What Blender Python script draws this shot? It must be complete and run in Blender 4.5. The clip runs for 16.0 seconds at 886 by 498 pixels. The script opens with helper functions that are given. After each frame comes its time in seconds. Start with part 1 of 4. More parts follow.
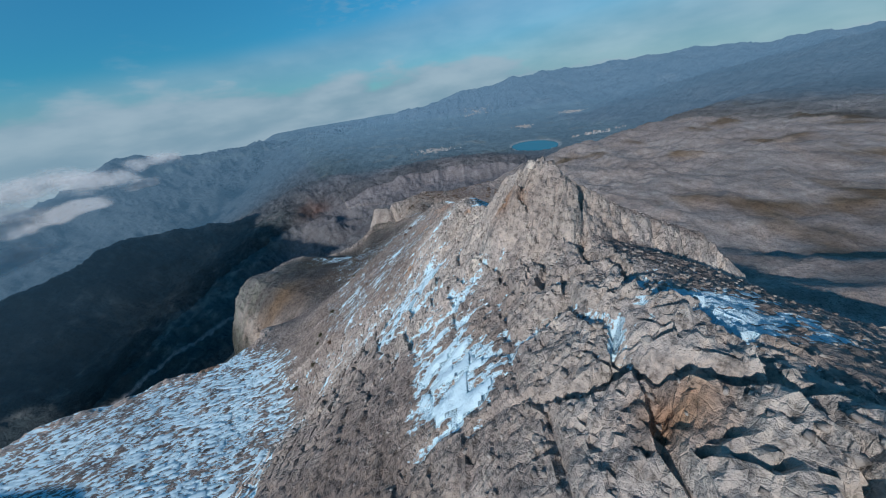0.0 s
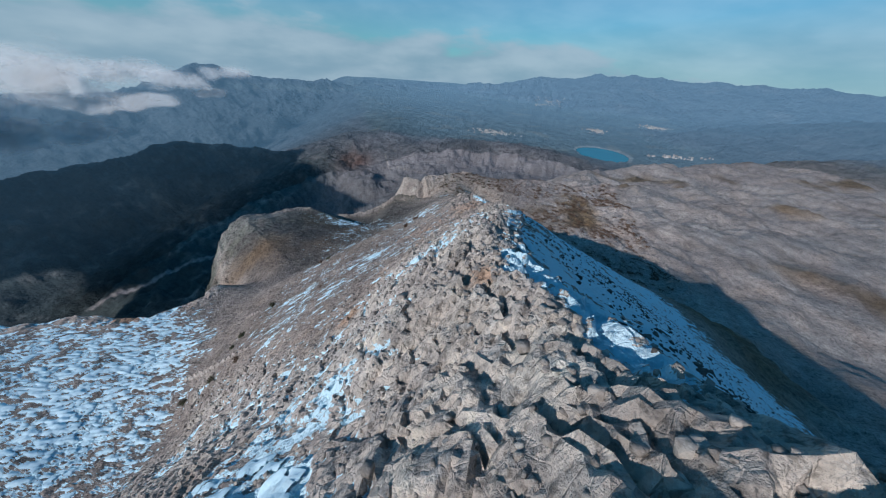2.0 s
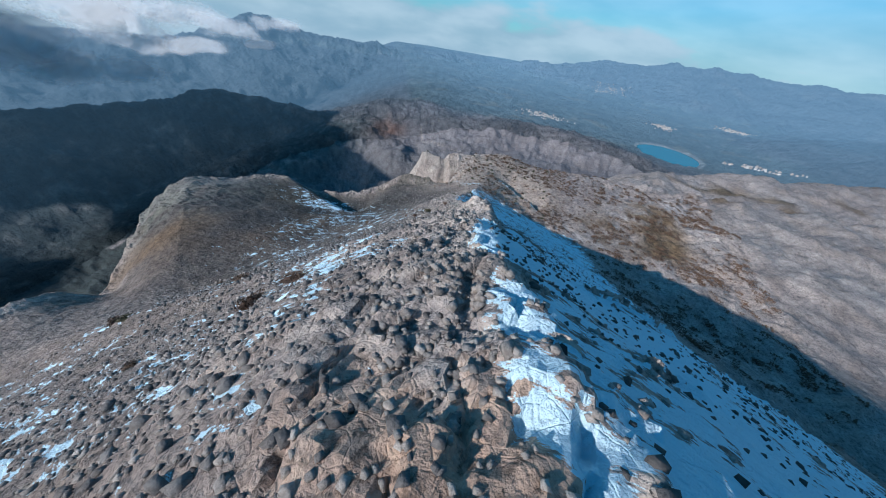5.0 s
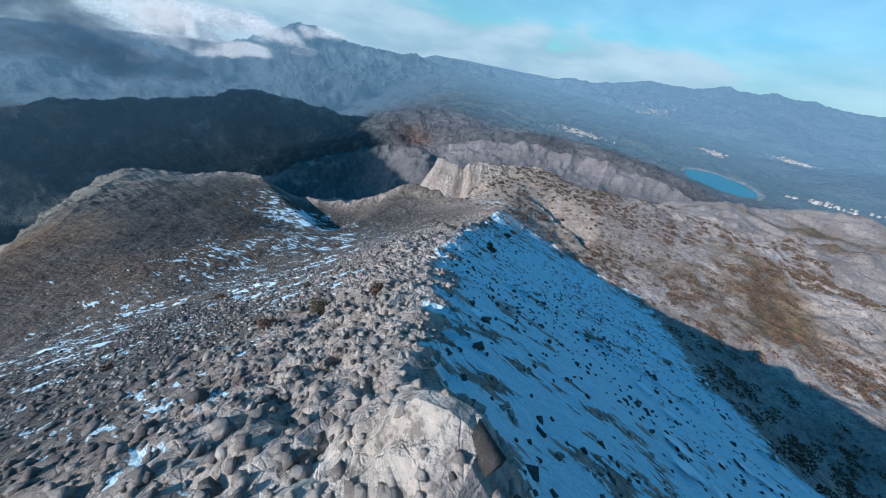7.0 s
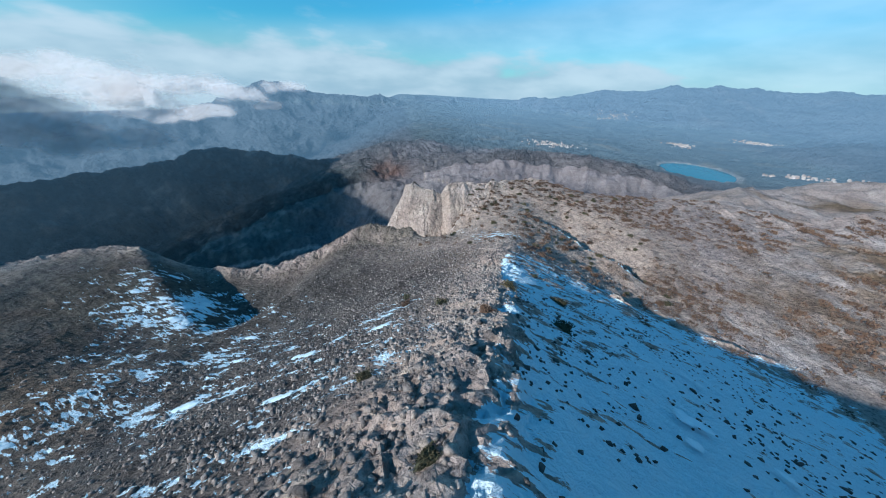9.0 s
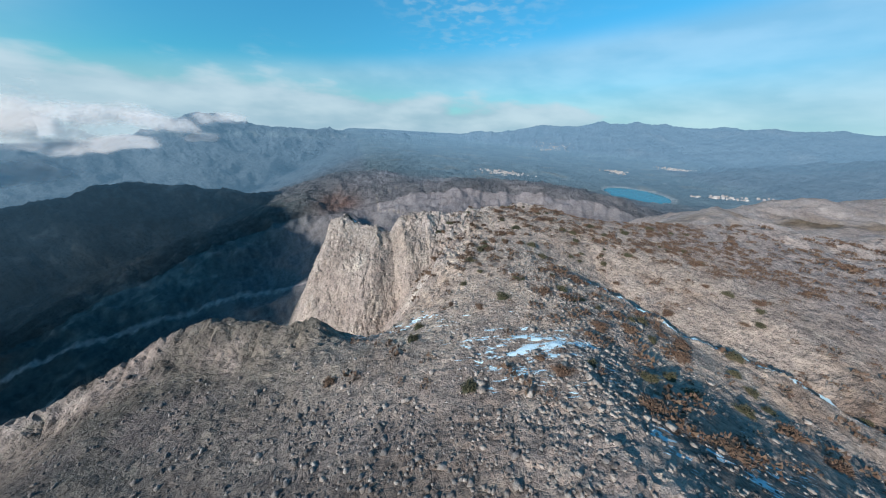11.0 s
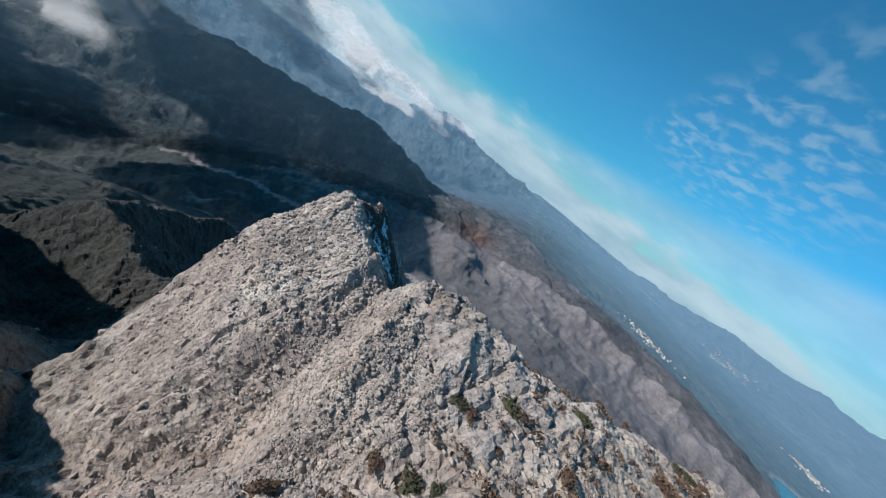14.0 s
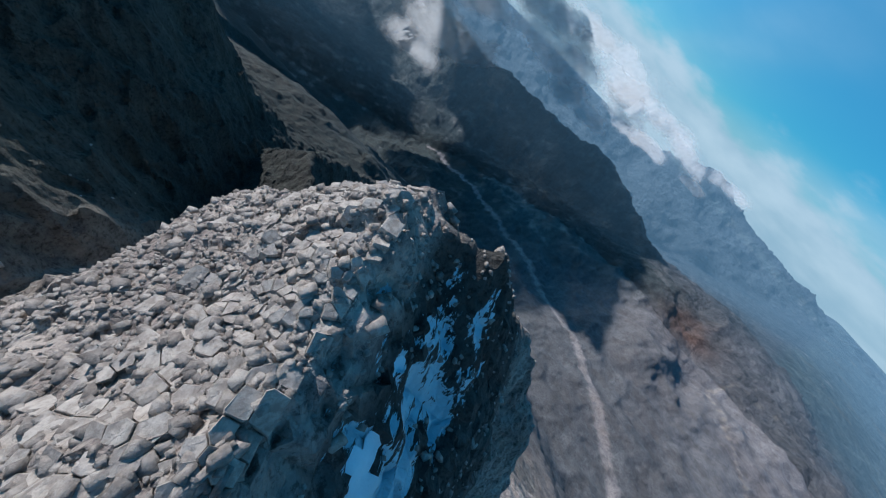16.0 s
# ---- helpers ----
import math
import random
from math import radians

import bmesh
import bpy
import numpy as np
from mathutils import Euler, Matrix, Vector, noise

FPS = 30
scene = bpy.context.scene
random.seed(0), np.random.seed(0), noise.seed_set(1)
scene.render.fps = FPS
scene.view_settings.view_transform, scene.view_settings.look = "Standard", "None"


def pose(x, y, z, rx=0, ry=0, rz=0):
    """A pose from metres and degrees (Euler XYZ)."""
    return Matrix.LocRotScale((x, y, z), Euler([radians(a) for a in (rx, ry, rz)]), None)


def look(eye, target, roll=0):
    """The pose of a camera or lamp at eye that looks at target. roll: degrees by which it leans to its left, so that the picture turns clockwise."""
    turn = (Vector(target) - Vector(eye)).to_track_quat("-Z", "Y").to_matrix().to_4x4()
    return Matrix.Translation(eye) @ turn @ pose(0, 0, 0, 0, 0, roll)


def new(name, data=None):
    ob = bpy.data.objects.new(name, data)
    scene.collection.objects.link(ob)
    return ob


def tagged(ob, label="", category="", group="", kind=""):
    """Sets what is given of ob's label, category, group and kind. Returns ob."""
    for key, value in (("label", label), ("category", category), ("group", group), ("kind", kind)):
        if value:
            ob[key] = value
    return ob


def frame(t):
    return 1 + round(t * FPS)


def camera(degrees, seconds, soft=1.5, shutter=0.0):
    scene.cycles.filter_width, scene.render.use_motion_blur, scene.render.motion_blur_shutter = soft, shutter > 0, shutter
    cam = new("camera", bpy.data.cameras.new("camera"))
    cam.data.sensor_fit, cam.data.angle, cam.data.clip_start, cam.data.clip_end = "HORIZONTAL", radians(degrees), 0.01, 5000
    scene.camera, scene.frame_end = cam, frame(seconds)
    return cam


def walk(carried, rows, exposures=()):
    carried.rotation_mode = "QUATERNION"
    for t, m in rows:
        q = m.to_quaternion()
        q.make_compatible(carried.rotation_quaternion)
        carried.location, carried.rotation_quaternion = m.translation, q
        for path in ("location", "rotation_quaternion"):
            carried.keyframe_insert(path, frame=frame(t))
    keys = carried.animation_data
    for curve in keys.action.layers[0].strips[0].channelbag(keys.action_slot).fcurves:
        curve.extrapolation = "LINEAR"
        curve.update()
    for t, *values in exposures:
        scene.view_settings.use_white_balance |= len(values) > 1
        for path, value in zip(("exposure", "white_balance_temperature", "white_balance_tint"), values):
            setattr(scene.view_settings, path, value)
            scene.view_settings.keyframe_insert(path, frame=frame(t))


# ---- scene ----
cam = camera(113.5, 16.0, soft=1.1)
PATH = [
    (0, (1.57, 6.79, 596.40), (0.58, 15.50, 591.59), -8.8),
    (0.5, (1.79, 16.08, 594.05), (0.62, 24.76, 589.21), -6.4),
    (1, (2.34, 25.67, 591.14), (0.88, 34.26, 586.23), -3.0),
    (1.5, (2.35, 35.15, 588.25), (0.63, 43.58, 583.16), 0.7),
    (2, (2.08, 44.26, 585.58), (0.19, 52.49, 580.22), 4.4),
    (2.5, (1.57, 53.47, 582.31), (-0.42, 61.46, 576.64), 6.9),
    (3, (0.69, 63.32, 579.30), (-1.35, 71.08, 573.34), 8.6),
    (3.5, (-0.74, 73.38, 576.13), (-2.85, 81.02, 570.04), 9.4),
    (4, (-2.43, 83.00, 573.00), (-4.72, 90.65, 566.98), 10.2),
    (6.3, (-11.66, 128.50, 556.59), (-14.60, 135.98, 550.65), 9.0),
    (6.5, (-12.69, 132.28, 555.09), (-15.75, 139.73, 549.17), 9.7),
    (7, (-15.47, 141.33, 551.32), (-18.84, 148.76, 545.53), 11.2),
    (7.5, (-18.78, 150.39, 547.37), (-22.40, 157.88, 541.81), 11.3),
    (8, (-22.50, 159.41, 543.44), (-26.18, 167.04, 538.13), 9.2),
    (8.5, (-26.41, 168.57, 539.83), (-29.98, 176.37, 534.69), 6.1),
    (9, (-30.35, 177.61, 536.51), (-33.71, 185.60, 531.53), 3.2),
    (9.2, (-31.74, 181.19, 535.13), (-35.02, 189.27, 530.24), 2.2),
    (11.3, (-48.69, 225.68, 521.29), (-50.78, 234.67, 517.43), 4.8),
    (11.5, (-49.31, 228.71, 520.55), (-51.44, 237.73, 516.78), 6.5),
    (12, (-50.69, 236.22, 518.70), (-53.10, 245.23, 515.09), 11.9),
    (12.5, (-52.15, 243.75, 517.01), (-55.10, 252.65, 513.53), 18.5),
    (13, (-54.16, 251.29, 515.73), (-57.88, 259.92, 512.33), 25.5),
    (13.5, (-56.75, 258.60, 514.52), (-61.52, 266.71, 511.11), 32.7),
    (14, (-60.05, 265.41, 513.34), (-65.99, 272.58, 509.69), 39.3),
    (14.5, (-64.37, 271.30, 512.12), (-71.24, 277.26, 507.95), 44.5),
    (15, (-69.58, 276.03, 510.65), (-76.95, 280.68, 505.75), 47.5),
    (15.5, (-75.23, 279.59, 508.73), (-82.68, 282.94, 502.97), 47.9),
    (16, (-81.48, 282.09, 505.96), (-88.61, 284.27, 499.30), 46.8),
]
walk(cam, [(t, look(eye, target, roll)) for t, eye, target, roll in PATH], exposures=[(0, -0.42, 5780, 8), (4, -0.06, 5660, 8), (7, 0.26, 5650, 8), (9, 0.28, 5800, 8), (12.5, 0.2, 6250, 8), (16, 0.1, 5650, 8)])

# ---- world, sun ----
SUN_WAY = Vector((0.55, 0.835, -0.47)).normalized()      # the way in which sunlight travels
sun_data = bpy.data.lights.new("sun", "SUN")
sun_data.energy, sun_data.angle, sun_data.color = 4.7, radians(0.6), (1.0, 0.885, 0.79)
sun = new("sun", sun_data)
sun.matrix_world = Matrix.Translation((0, 0, 900)) @ SUN_WAY.to_track_quat("-Z", "Y").to_matrix().to_4x4()

RIPPLES = Vector((-0.177, 0.910, 0.375))                            # the way to the rippled clouds


def node(nt, kind, **values):
    n = nt.nodes.new(kind)
    for key, value in values.items():
        n.inputs[int(key[1:]) if key[0] == "i" and key[1:].isdigit() else key.replace("_", " ")].default_value = value
    return n


def math_node(nt, op, a, b=None, clamp=False):
    n = nt.nodes.new("ShaderNodeMath")
    n.operation, n.use_clamp = op, clamp
    for i, v in enumerate((a, b)):
        if v is None:
            continue
        if isinstance(v, (int, float)):
            n.inputs[i].default_value = v
        else:
            nt.links.new(v, n.inputs[i])
    return n.outputs[0]


def ramp_node(nt, value, lo, hi, a=0.0, b=1.0):
    n = nt.nodes.new("ShaderNodeMapRange")
    n.interpolation_type = "SMOOTHSTEP"
    nt.links.new(value, n.inputs[0])
    for i, v in zip((1, 2, 3, 4), (lo, hi, a, b)):
        n.inputs[i].default_value = v
    return n.outputs[0]


def noise_node(nt, vector, scale, detail=4.0, rough=0.55, distort=0.0):
    n = node(nt, "ShaderNodeTexNoise", Scale=scale, Detail=detail, Roughness=rough, Distortion=distort)
    if vector is not None:
        nt.links.new(vector, n.inputs["Vector"])
    return n.outputs[0]


def mix_color(nt, fac, a, b, blend="MIX"):
    n = nt.nodes.new("ShaderNodeMix")
    n.data_type, n.blend_type = "RGBA", blend
    for i, v in ((0, fac), (6, a), (7, b)):
        if isinstance(v, (int, float)):
            n.inputs[i].default_value = v
        elif isinstance(v, tuple):
            n.inputs[i].default_value = (*v, 1.0)
        else:
            nt.links.new(v, n.inputs[i])
    return n.outputs[2]


def build_world():
    world = bpy.data.worlds.new("sky")
    scene.world = world
    world.use_nodes = True
    nt = world.node_tree
    nt.nodes.clear()
    out, back = nt.nodes.new("ShaderNodeOutputWorld"), nt.nodes.new("ShaderNodeBackground")
    sky = nt.nodes.new("ShaderNodeTexSky")
    sky.sky_type, sky.sun_disc = "NISHITA", False
    sky.sun_elevation = math.asin(-SUN_WAY.z)
    sky.sun_rotation = math.atan2(-SUN_WAY.x, -SUN_WAY.y)
    sky.altitude, sky.air_density, sky.dust_density, sky.ozone_density = 1500, 1.0, 0.4, 2.5
    coord = nt.nodes.new("ShaderNodeTexCoord")
    sep = nt.nodes.new("ShaderNodeSeparateXYZ")
    nt.links.new(coord.outputs["Generated"], sep.inputs[0])
    up = sep.outputs[2]
    # the sky's directions laid out on a high sheet, so that the clouds crowd towards the horizon
    deep = math_node(nt, "ADD", math_node(nt, "MAXIMUM", up, 0.0), 0.10)
    u, v = math_node(nt, "DIVIDE", sep.outputs[0], deep), math_node(nt, "DIVIDE", sep.outputs[1], deep)
    flat = nt.nodes.new("ShaderNodeCombineXYZ")
    nt.links.new(u, flat.inputs[0]), nt.links.new(v, flat.inputs[1])
    turned = nt.nodes.new("ShaderNodeMapping")
    turned.inputs["Rotation"].default_value = (0, 0, radians(24))
    turned.inputs["Scale"].default_value = (0.16, 0.5, 1)
    nt.links.new(flat.outputs[0], turned.inputs[0])
    veil = ramp_node(nt, noise_node(nt, turned.outputs[0], 0.55, 3, 0.42, 0.6), 0.46, 0.75)
    small = ramp_node(nt, noise_node(nt, flat.outputs[0], 2.2, 5, 0.62), 0.55, 0.78)
    cirrus = math_node(nt, "MULTIPLY", math_node(nt, "MAXIMUM", veil, math_node(nt, "MULTIPLY", small, 0.12)), 0.55)
    cirrus = math_node(nt, "MULTIPLY", cirrus, ramp_node(nt, up, 0.60, 0.25))
    # a field of small rippled clouds, high in the north
    toward = nt.nodes.new("ShaderNodeVectorMath")
    toward.operation = "DOT_PRODUCT"
    nt.links.new(coord.outputs["Generated"], toward.inputs[0])
    toward.inputs[1].default_value = RIPPLES
    field = ramp_node(nt, math_node(nt, "ADD", toward.outputs["Value"], math_node(nt, "MULTIPLY", math_node(nt, "SUBTRACT", noise_node(nt, flat.outputs[0], 1.1, 3, 0.5), 0.5), 0.09)), 0.965, 1.0)
    flock = ramp_node(nt, noise_node(nt, flat.outputs[0], 9.0, 3, 0.5, 0.3), 0.42, 0.68)
    cirrus = math_node(nt, "MAXIMUM", cirrus, math_node(nt, "MULTIPLY", math_node(nt, "MULTIPLY", flock, field), 0.4))
    # thin haze above the horizon, and the bank of cloud that lies along it
    rim = math_node(nt, "SUBTRACT", up, math_node(nt, "MULTIPLY", sep.outputs[0], 0.13))
    rim = math_node(nt, "ADD", rim, math_node(nt, "MULTIPLY", noise_node(nt, turned.outputs[0], 0.7, 3, 0.5), 0.05))
    sheet = math_node(nt, "MULTIPLY", ramp_node(nt, rim, 0.26, 0.19), 0.5)
    haze = math_node(nt, "MAXIMUM", sheet, math_node(nt, "MULTIPLY", ramp_node(nt, rim, 0.24, 0.0), 0.84))
    level = nt.nodes.new("ShaderNodeMapping")
    level.inputs["Scale"].default_value = (1, 1, 3.2)
    nt.links.new(coord.outputs["Generated"], level.inputs[0])
    wave = noise_node(nt, level.outputs[0], 5.0, 5, 0.5)
    east = ramp_node(nt, sep.outputs[0], -0.1, 0.7, 0.0, 0.075)
    top = math_node(nt, "ADD", math_node(nt, "ADD", up, math_node(nt, "MULTIPLY", wave, -0.19)), east)
    bank = math_node(nt, "MULTIPLY", ramp_node(nt, top, 0.025, -0.06), 0.95)
    cloud = math_node(nt, "MAXIMUM", math_node(nt, "MAXIMUM", cirrus, haze), bank)
    body = noise_node(nt, level.outputs[0], 5.0, 4, 0.5)
    white = mix_color(nt, ramp_node(nt, body, 0.3, 0.7), (2.4, 3.4, 4.0), (3.7, 4.5, 4.9))
    blue = mix_color(nt, 1.0, sky.outputs[0], (0.35, 1.0, 1.04), "MULTIPLY")
    low_air = nt.nodes.new("ShaderNodeCombineColor")
    for i in range(3):
        nt.links.new(ramp_node(nt, up, 0.02, 0.36, 0.68, 1.0), low_air.inputs[i])
    blue = mix_color(nt, 1.0, blue, low_air.outputs[0], "MULTIPLY")
    color = mix_color(nt, cloud, blue, white)
    nt.links.new(color, back.inputs["Color"])
    back.inputs["Strength"].default_value = 0.13
    nt.links.new(back.outputs[0], out.inputs["Surface"])


build_world()

# ---- noise on arrays ----


def hash_cells(ix, iy, seed):
    h = (ix.astype(np.int64) * 374761393 + iy.astype(np.int64) * 668265263 + seed * 974634211) & 0xFFFFFFFF
    h = ((h ^ (h >> 13)) * 1274126177) & 0xFFFFFFFF
    h = ((h ^ (h >> 16)) * 2246822519) & 0xFFFFFFFF
    return (h ^ (h >> 15)) & 0xFFFFFFFF


def grain(x, y, seed=0):
    """Gradient noise, about -0.7 to 0.7."""
    fx, fy = np.floor(x), np.floor(y)
    ix, iy = fx.astype(np.int64), fy.astype(np.int64)
    dx, dy = (x - fx).astype(np.float32), (y - fy).astype(np.float32)
    sx, sy = dx * dx * dx * (dx * (dx * 6 - 15) + 10), dy * dy * dy * (dy * (dy * 6 - 15) + 10)

    def corner(a, b):
        ang = hash_cells(ix + a, iy + b, seed).astype(np.float32) * np.float32(2 * math.pi / 4294967296.0)
        return np.cos(ang) * (dx - a) + np.sin(ang) * (dy - b)

    low = corner(0, 0) * (1 - sx) + corner(1, 0) * sx
    high = corner(0, 1) * (1 - sx) + corner(1, 1) * sx
    return low * (1 - sy) + high * sy


def layers(x, y, size, count, seed=0, fall=0.5, ridged=False):
    total, amp, norm = 0.0, 1.0, 0.0
    for k in range(count):
        n = grain(x / size, y / size, seed + 17 * k)
        total = total + amp * ((0.5 - 2 * np.abs(n)) if ridged else 1.4 * n)
        norm, amp, size = norm + amp, amp * fall, size * 0.5
    return total / norm


def cells(x, y, size, seed=0):
    """Voronoi: the distance to the nearest crack (in cells), a number for the cell, and the offset from its seed."""
    u, v = x / size, y / size
    iu, iv = np.floor(u).astype(np.int64), np.floor(v).astype(np.int64)
    f1, f2 = np.full(u.shape, 9.0), np.full(u.shape, 9.0)
    cid, ox, oy = np.zeros(u.shape), np.zeros(u.shape), np.zeros(u.shape)
    for a in (-1, 0, 1):
        for b in (-1, 0, 1):
            h = hash_cells(iu + a, iv + b, seed)
            px, py = iu + a + 0.1 + 0.8 * (h & 0xFFFF) / 65536.0, iv + b + 0.1 + 0.8 * (h >> 16) / 65536.0
            d = np.hypot(u - px, v - py)
            near = d < f1
            f2 = np.where(near, f1, np.minimum(f2, d))
            cid, ox, oy = np.where(near, (h % 9973) / 9973.0, cid), np.where(near, u - px, ox), np.where(near, v - py, oy)
            f1 = np.where(near, d, f1)
    return f2 - f1, cid, ox, oy


def step(v, lo, hi):
    t = np.clip((v - lo) / (hi - lo), 0, 1)
    return t * t * (3 - 2 * t)


def soft_max(a, b, k):
    t = np.clip(0.5 + 0.5 * (a - b) / k, 0, 1)
    return b + (a - b) * t + k * t * (1 - t)


def soft_min(a, b, k):
    return -soft_max(-a, -b, k)


def bump_at(x, y, cx, cy, r, ry=None):
    return np.exp(-(((x - cx) / r) ** 2 + ((y - cy) / (ry or r)) ** 2))


def along(x, y, nodes):
    """For a polyline of (x, y, values...): signed distance (positive on its left) and the values at the nearest place."""
    best = np.full(x.shape, 1e18)
    side, vals = np.zeros(x.shape), [np.zeros(x.shape) for _ in nodes[0][2:]]
    for a, b in zip(nodes, nodes[1:]):
        ex, ey = b[0] - a[0], b[1] - a[1]
        t = np.clip(((x - a[0]) * ex + (y - a[1]) * ey) / (ex * ex + ey * ey), 0, 1)
        dx, dy = x - a[0] - t * ex, y - a[1] - t * ey
        d = dx * dx + dy * dy
        near = d < best
        best = np.where(near, d, best)
        side = np.where(near, np.where(ex * dy - ey * dx >= 0, 1.0, -1.0), side)
        for k, v in enumerate(vals):
            vals[k] = np.where(near, a[2 + k] + t * (b[2 + k] - a[2 + k]), v)
    return np.sqrt(best) * side, vals


def beyond(x, y, nodes):
    """Distance to an open outline that runs from the south to the east, positive outside it, and its value there."""
    far, vals = along(x, y, nodes)
    ring = [(q[0], q[1]) for q in nodes] + [(9000, 1600), (9000, -9000), (-230, -9000)]
    inside = np.zeros(x.shape, dtype=bool)
    for (ax, ay), (bx, by) in zip(ring, ring[1:] + ring[:1]):
        if ay != by:
            inside ^= ((ay > y) != (by > y)) & (x < (bx - ax) * (y - ay) / (by - ay) + ax)
    return np.where(inside, -1, 1) * np.abs(far), vals


def ridge(x, y, nodes, rnd):
    """A ridge along (x, y, z, slope on its left, slope on its right), the highest of its stretches."""
    top = np.full(x.shape, -1e4)
    for a, b in zip(nodes, nodes[1:]):
        ex, ey = b[0] - a[0], b[1] - a[1]
        t = np.clip(((x - a[0]) * ex + (y - a[1]) * ey) / (ex * ex + ey * ey), 0, 1)
        dx, dy = x - a[0] - t * ex, y - a[1] - t * ey
        d = np.hypot(dx, dy)
        w = step((ex * dy - ey * dx) / math.hypot(ex, ey), -rnd, rnd)
        s = w * (a[3] + t * (b[3] - a[3])) + (1 - w) * (a[4] + t * (b[4] - a[4]))
        top = np.maximum(top, a[2] + t * (b[2] - a[2]) - s * (np.sqrt(d * d + rnd * rnd) - rnd))
    return top


def falling(x, y, nodes, rnd):
    """As ridge(), for a crest that falls as steeply as its sides: each place hangs on the nearest stretch."""
    d, (z, left, right) = along(x, y, nodes)
    w = step(d, -rnd, rnd)
    return z - (w * left + (1 - w) * right) * (np.sqrt(d * d + rnd * rnd) - rnd)


# ---- the lie of the land ----
CREST = [
    (22, -80, 604, 1.0, 0.6), (15, -15, 589, 0.85, 0.45), (11, 12, 587, 0.85, 0.4), (10, 24, 585.5, 0.85, 0.45), (8, 31, 584.6, 0.9, 0.55), (8.4, 42, 583.6, 1.0, 0.75),
    (8.2, 46, 582.0, 0.88, 0.8), (7.0, 49, 579.9, 0.86, 0.8), (5.4, 54, 577.8, 0.95, 0.85), (2.9, 57.5, 576.8, 1.1, 0.8), (1.9, 62, 575.6, 1.08, 0.75), (1.4, 68, 574.2, 1.0, 0.7), (1.5, 75, 572.2, 0.9, 0.7), (2.3, 80, 570.6, 0.8, 0.65), (1.9, 90, 566.4, 0.66, 0.6), (-1.6, 101, 561.8, 0.58, 0.55),
    (-6.5, 110, 559.3, 0.58, 0.55), (-10.4, 121, 555.4, 0.6, 0.55), (-12.2, 133, 549.3, 0.62, 0.52), (-16, 141, 545, 0.6, 0.5), (-19.3, 148.5, 541.3, 0.58, 0.48), (-26.2, 163, 534.2, 0.58, 0.44),
    (-29.7, 176, 528.4, 0.6, 0.4), (-32.2, 190, 522.3, 0.6, 0.36), (-34, 204, 516.5, 0.6, 0.34), (-37.5, 222, 510, 0.6, 0.32), (-40, 249, 503, 0.3, 0.28), (-43, 262, 500, 0.25, 0.3),
]
CREST_WIDE = [
    (22, -80, 604, 1.0, 0.6), (15, -15, 589, 0.85, 0.45), (10, 24, 585.5, 0.85, 0.5), (8.4, 42, 583.0, 0.95, 0.75), (6.8, 54, 578.2, 0.95, 0.8), (4, 66, 574.5, 1.0, 0.7), (2.5, 79, 570.6, 0.82, 0.65),
    (-1, 103, 561, 0.6, 0.56), (-10.4, 123, 554.5, 0.6, 0.54), (-16, 141, 545, 0.6, 0.5), (-24, 163, 534.2, 0.58, 0.44), (-29, 180, 526.6, 0.6, 0.39), (-34, 204, 516.5, 0.6, 0.34), (-39, 228, 508.4, 0.5, 0.31), (-40, 249, 503, 0.3, 0.28), (-43, 262, 500, 0.25, 0.3),
]
TOWER = [(24, 34, 580.5, 1.2, 1.0), (14, 33, 585.3, 1.4, 0.95), (8.4, 31.6, 590.0, 1.8, 1.5), (7.8, 35.5, 589.0, 1.8, 0.9), (6.6, 39, 586.6, 1.6, 0.9), (6.6, 42.5, 583.8, 1.4, 0.9)]
KNOLL = [(-43, 258, 501, 0.2, 0.34), (-38, 285, 499.5, 0.08, 0.34), (-38, 308, 499.3, 0.05, 0.32), (-60, 298, 500.5, 0.3, 0.3), (-71, 289, 501, 1.3, 1.6)]
CRAG = [(-62, 292, 500.5, 0.4, 0.6), (-71, 289, 500.8, 0.42, 1.0), (-75.2, 285.0, 499.0, 0.6, 0.9), (-77.4, 283.6, 495.4, 0.8, 0.9), (-80, 282.4, 496.8, 0.9, 0.9), (-84, 282.2, 497.5, 1.0, 0.95), (-90, 282.4, 497.7, 1.12, 0.95),
        (-94, 283.5, 496.8, 1.5, 1.2), (-96.5, 281.5, 482, 1.2, 1.7), (-107, 276.5, 459, 1.1, 1.4), (-120, 268, 452, 1.0, 1.2), (-140, 259, 451, 1.0, 1.1), (-160, 268, 438, 0.9, 1.2),
        (-178, 287, 421, 0.8, 1.1), (-200, 300, 401, 0.7, 0.9), (-260, 320, 335, 0.6, 0.7)]
CRAG_RIB = [(-92, 283.5, 496.8, 2.0, 1.5), (-92.6, 288.3, 496.6, 1.9, 0.9), (-96.3, 298, 488, 1.6, 0.9), (-93, 307, 479, 1.6, 1.2), (-88, 318, 462, 1.4, 1.4)]
RIB = [(-45, 271.5, 1.5), (-36, 268.6, 2.8), (-27, 265.2, 3.6), (-19, 260.2, 3.6), (-10, 252.5, 3.0), (-4, 246, 1.0)]
# an unseen shoulder behind the first stretch, added to shade the western snowfield
SHADE_SHOULDER = [(24, -110, 606, 0.7, 0.7), (-80, -120, 588, 0.8, 0.7), (-180, -72, 574, 0.85, 0.7), (-250, -60, 556, 0.8, 0.7)]
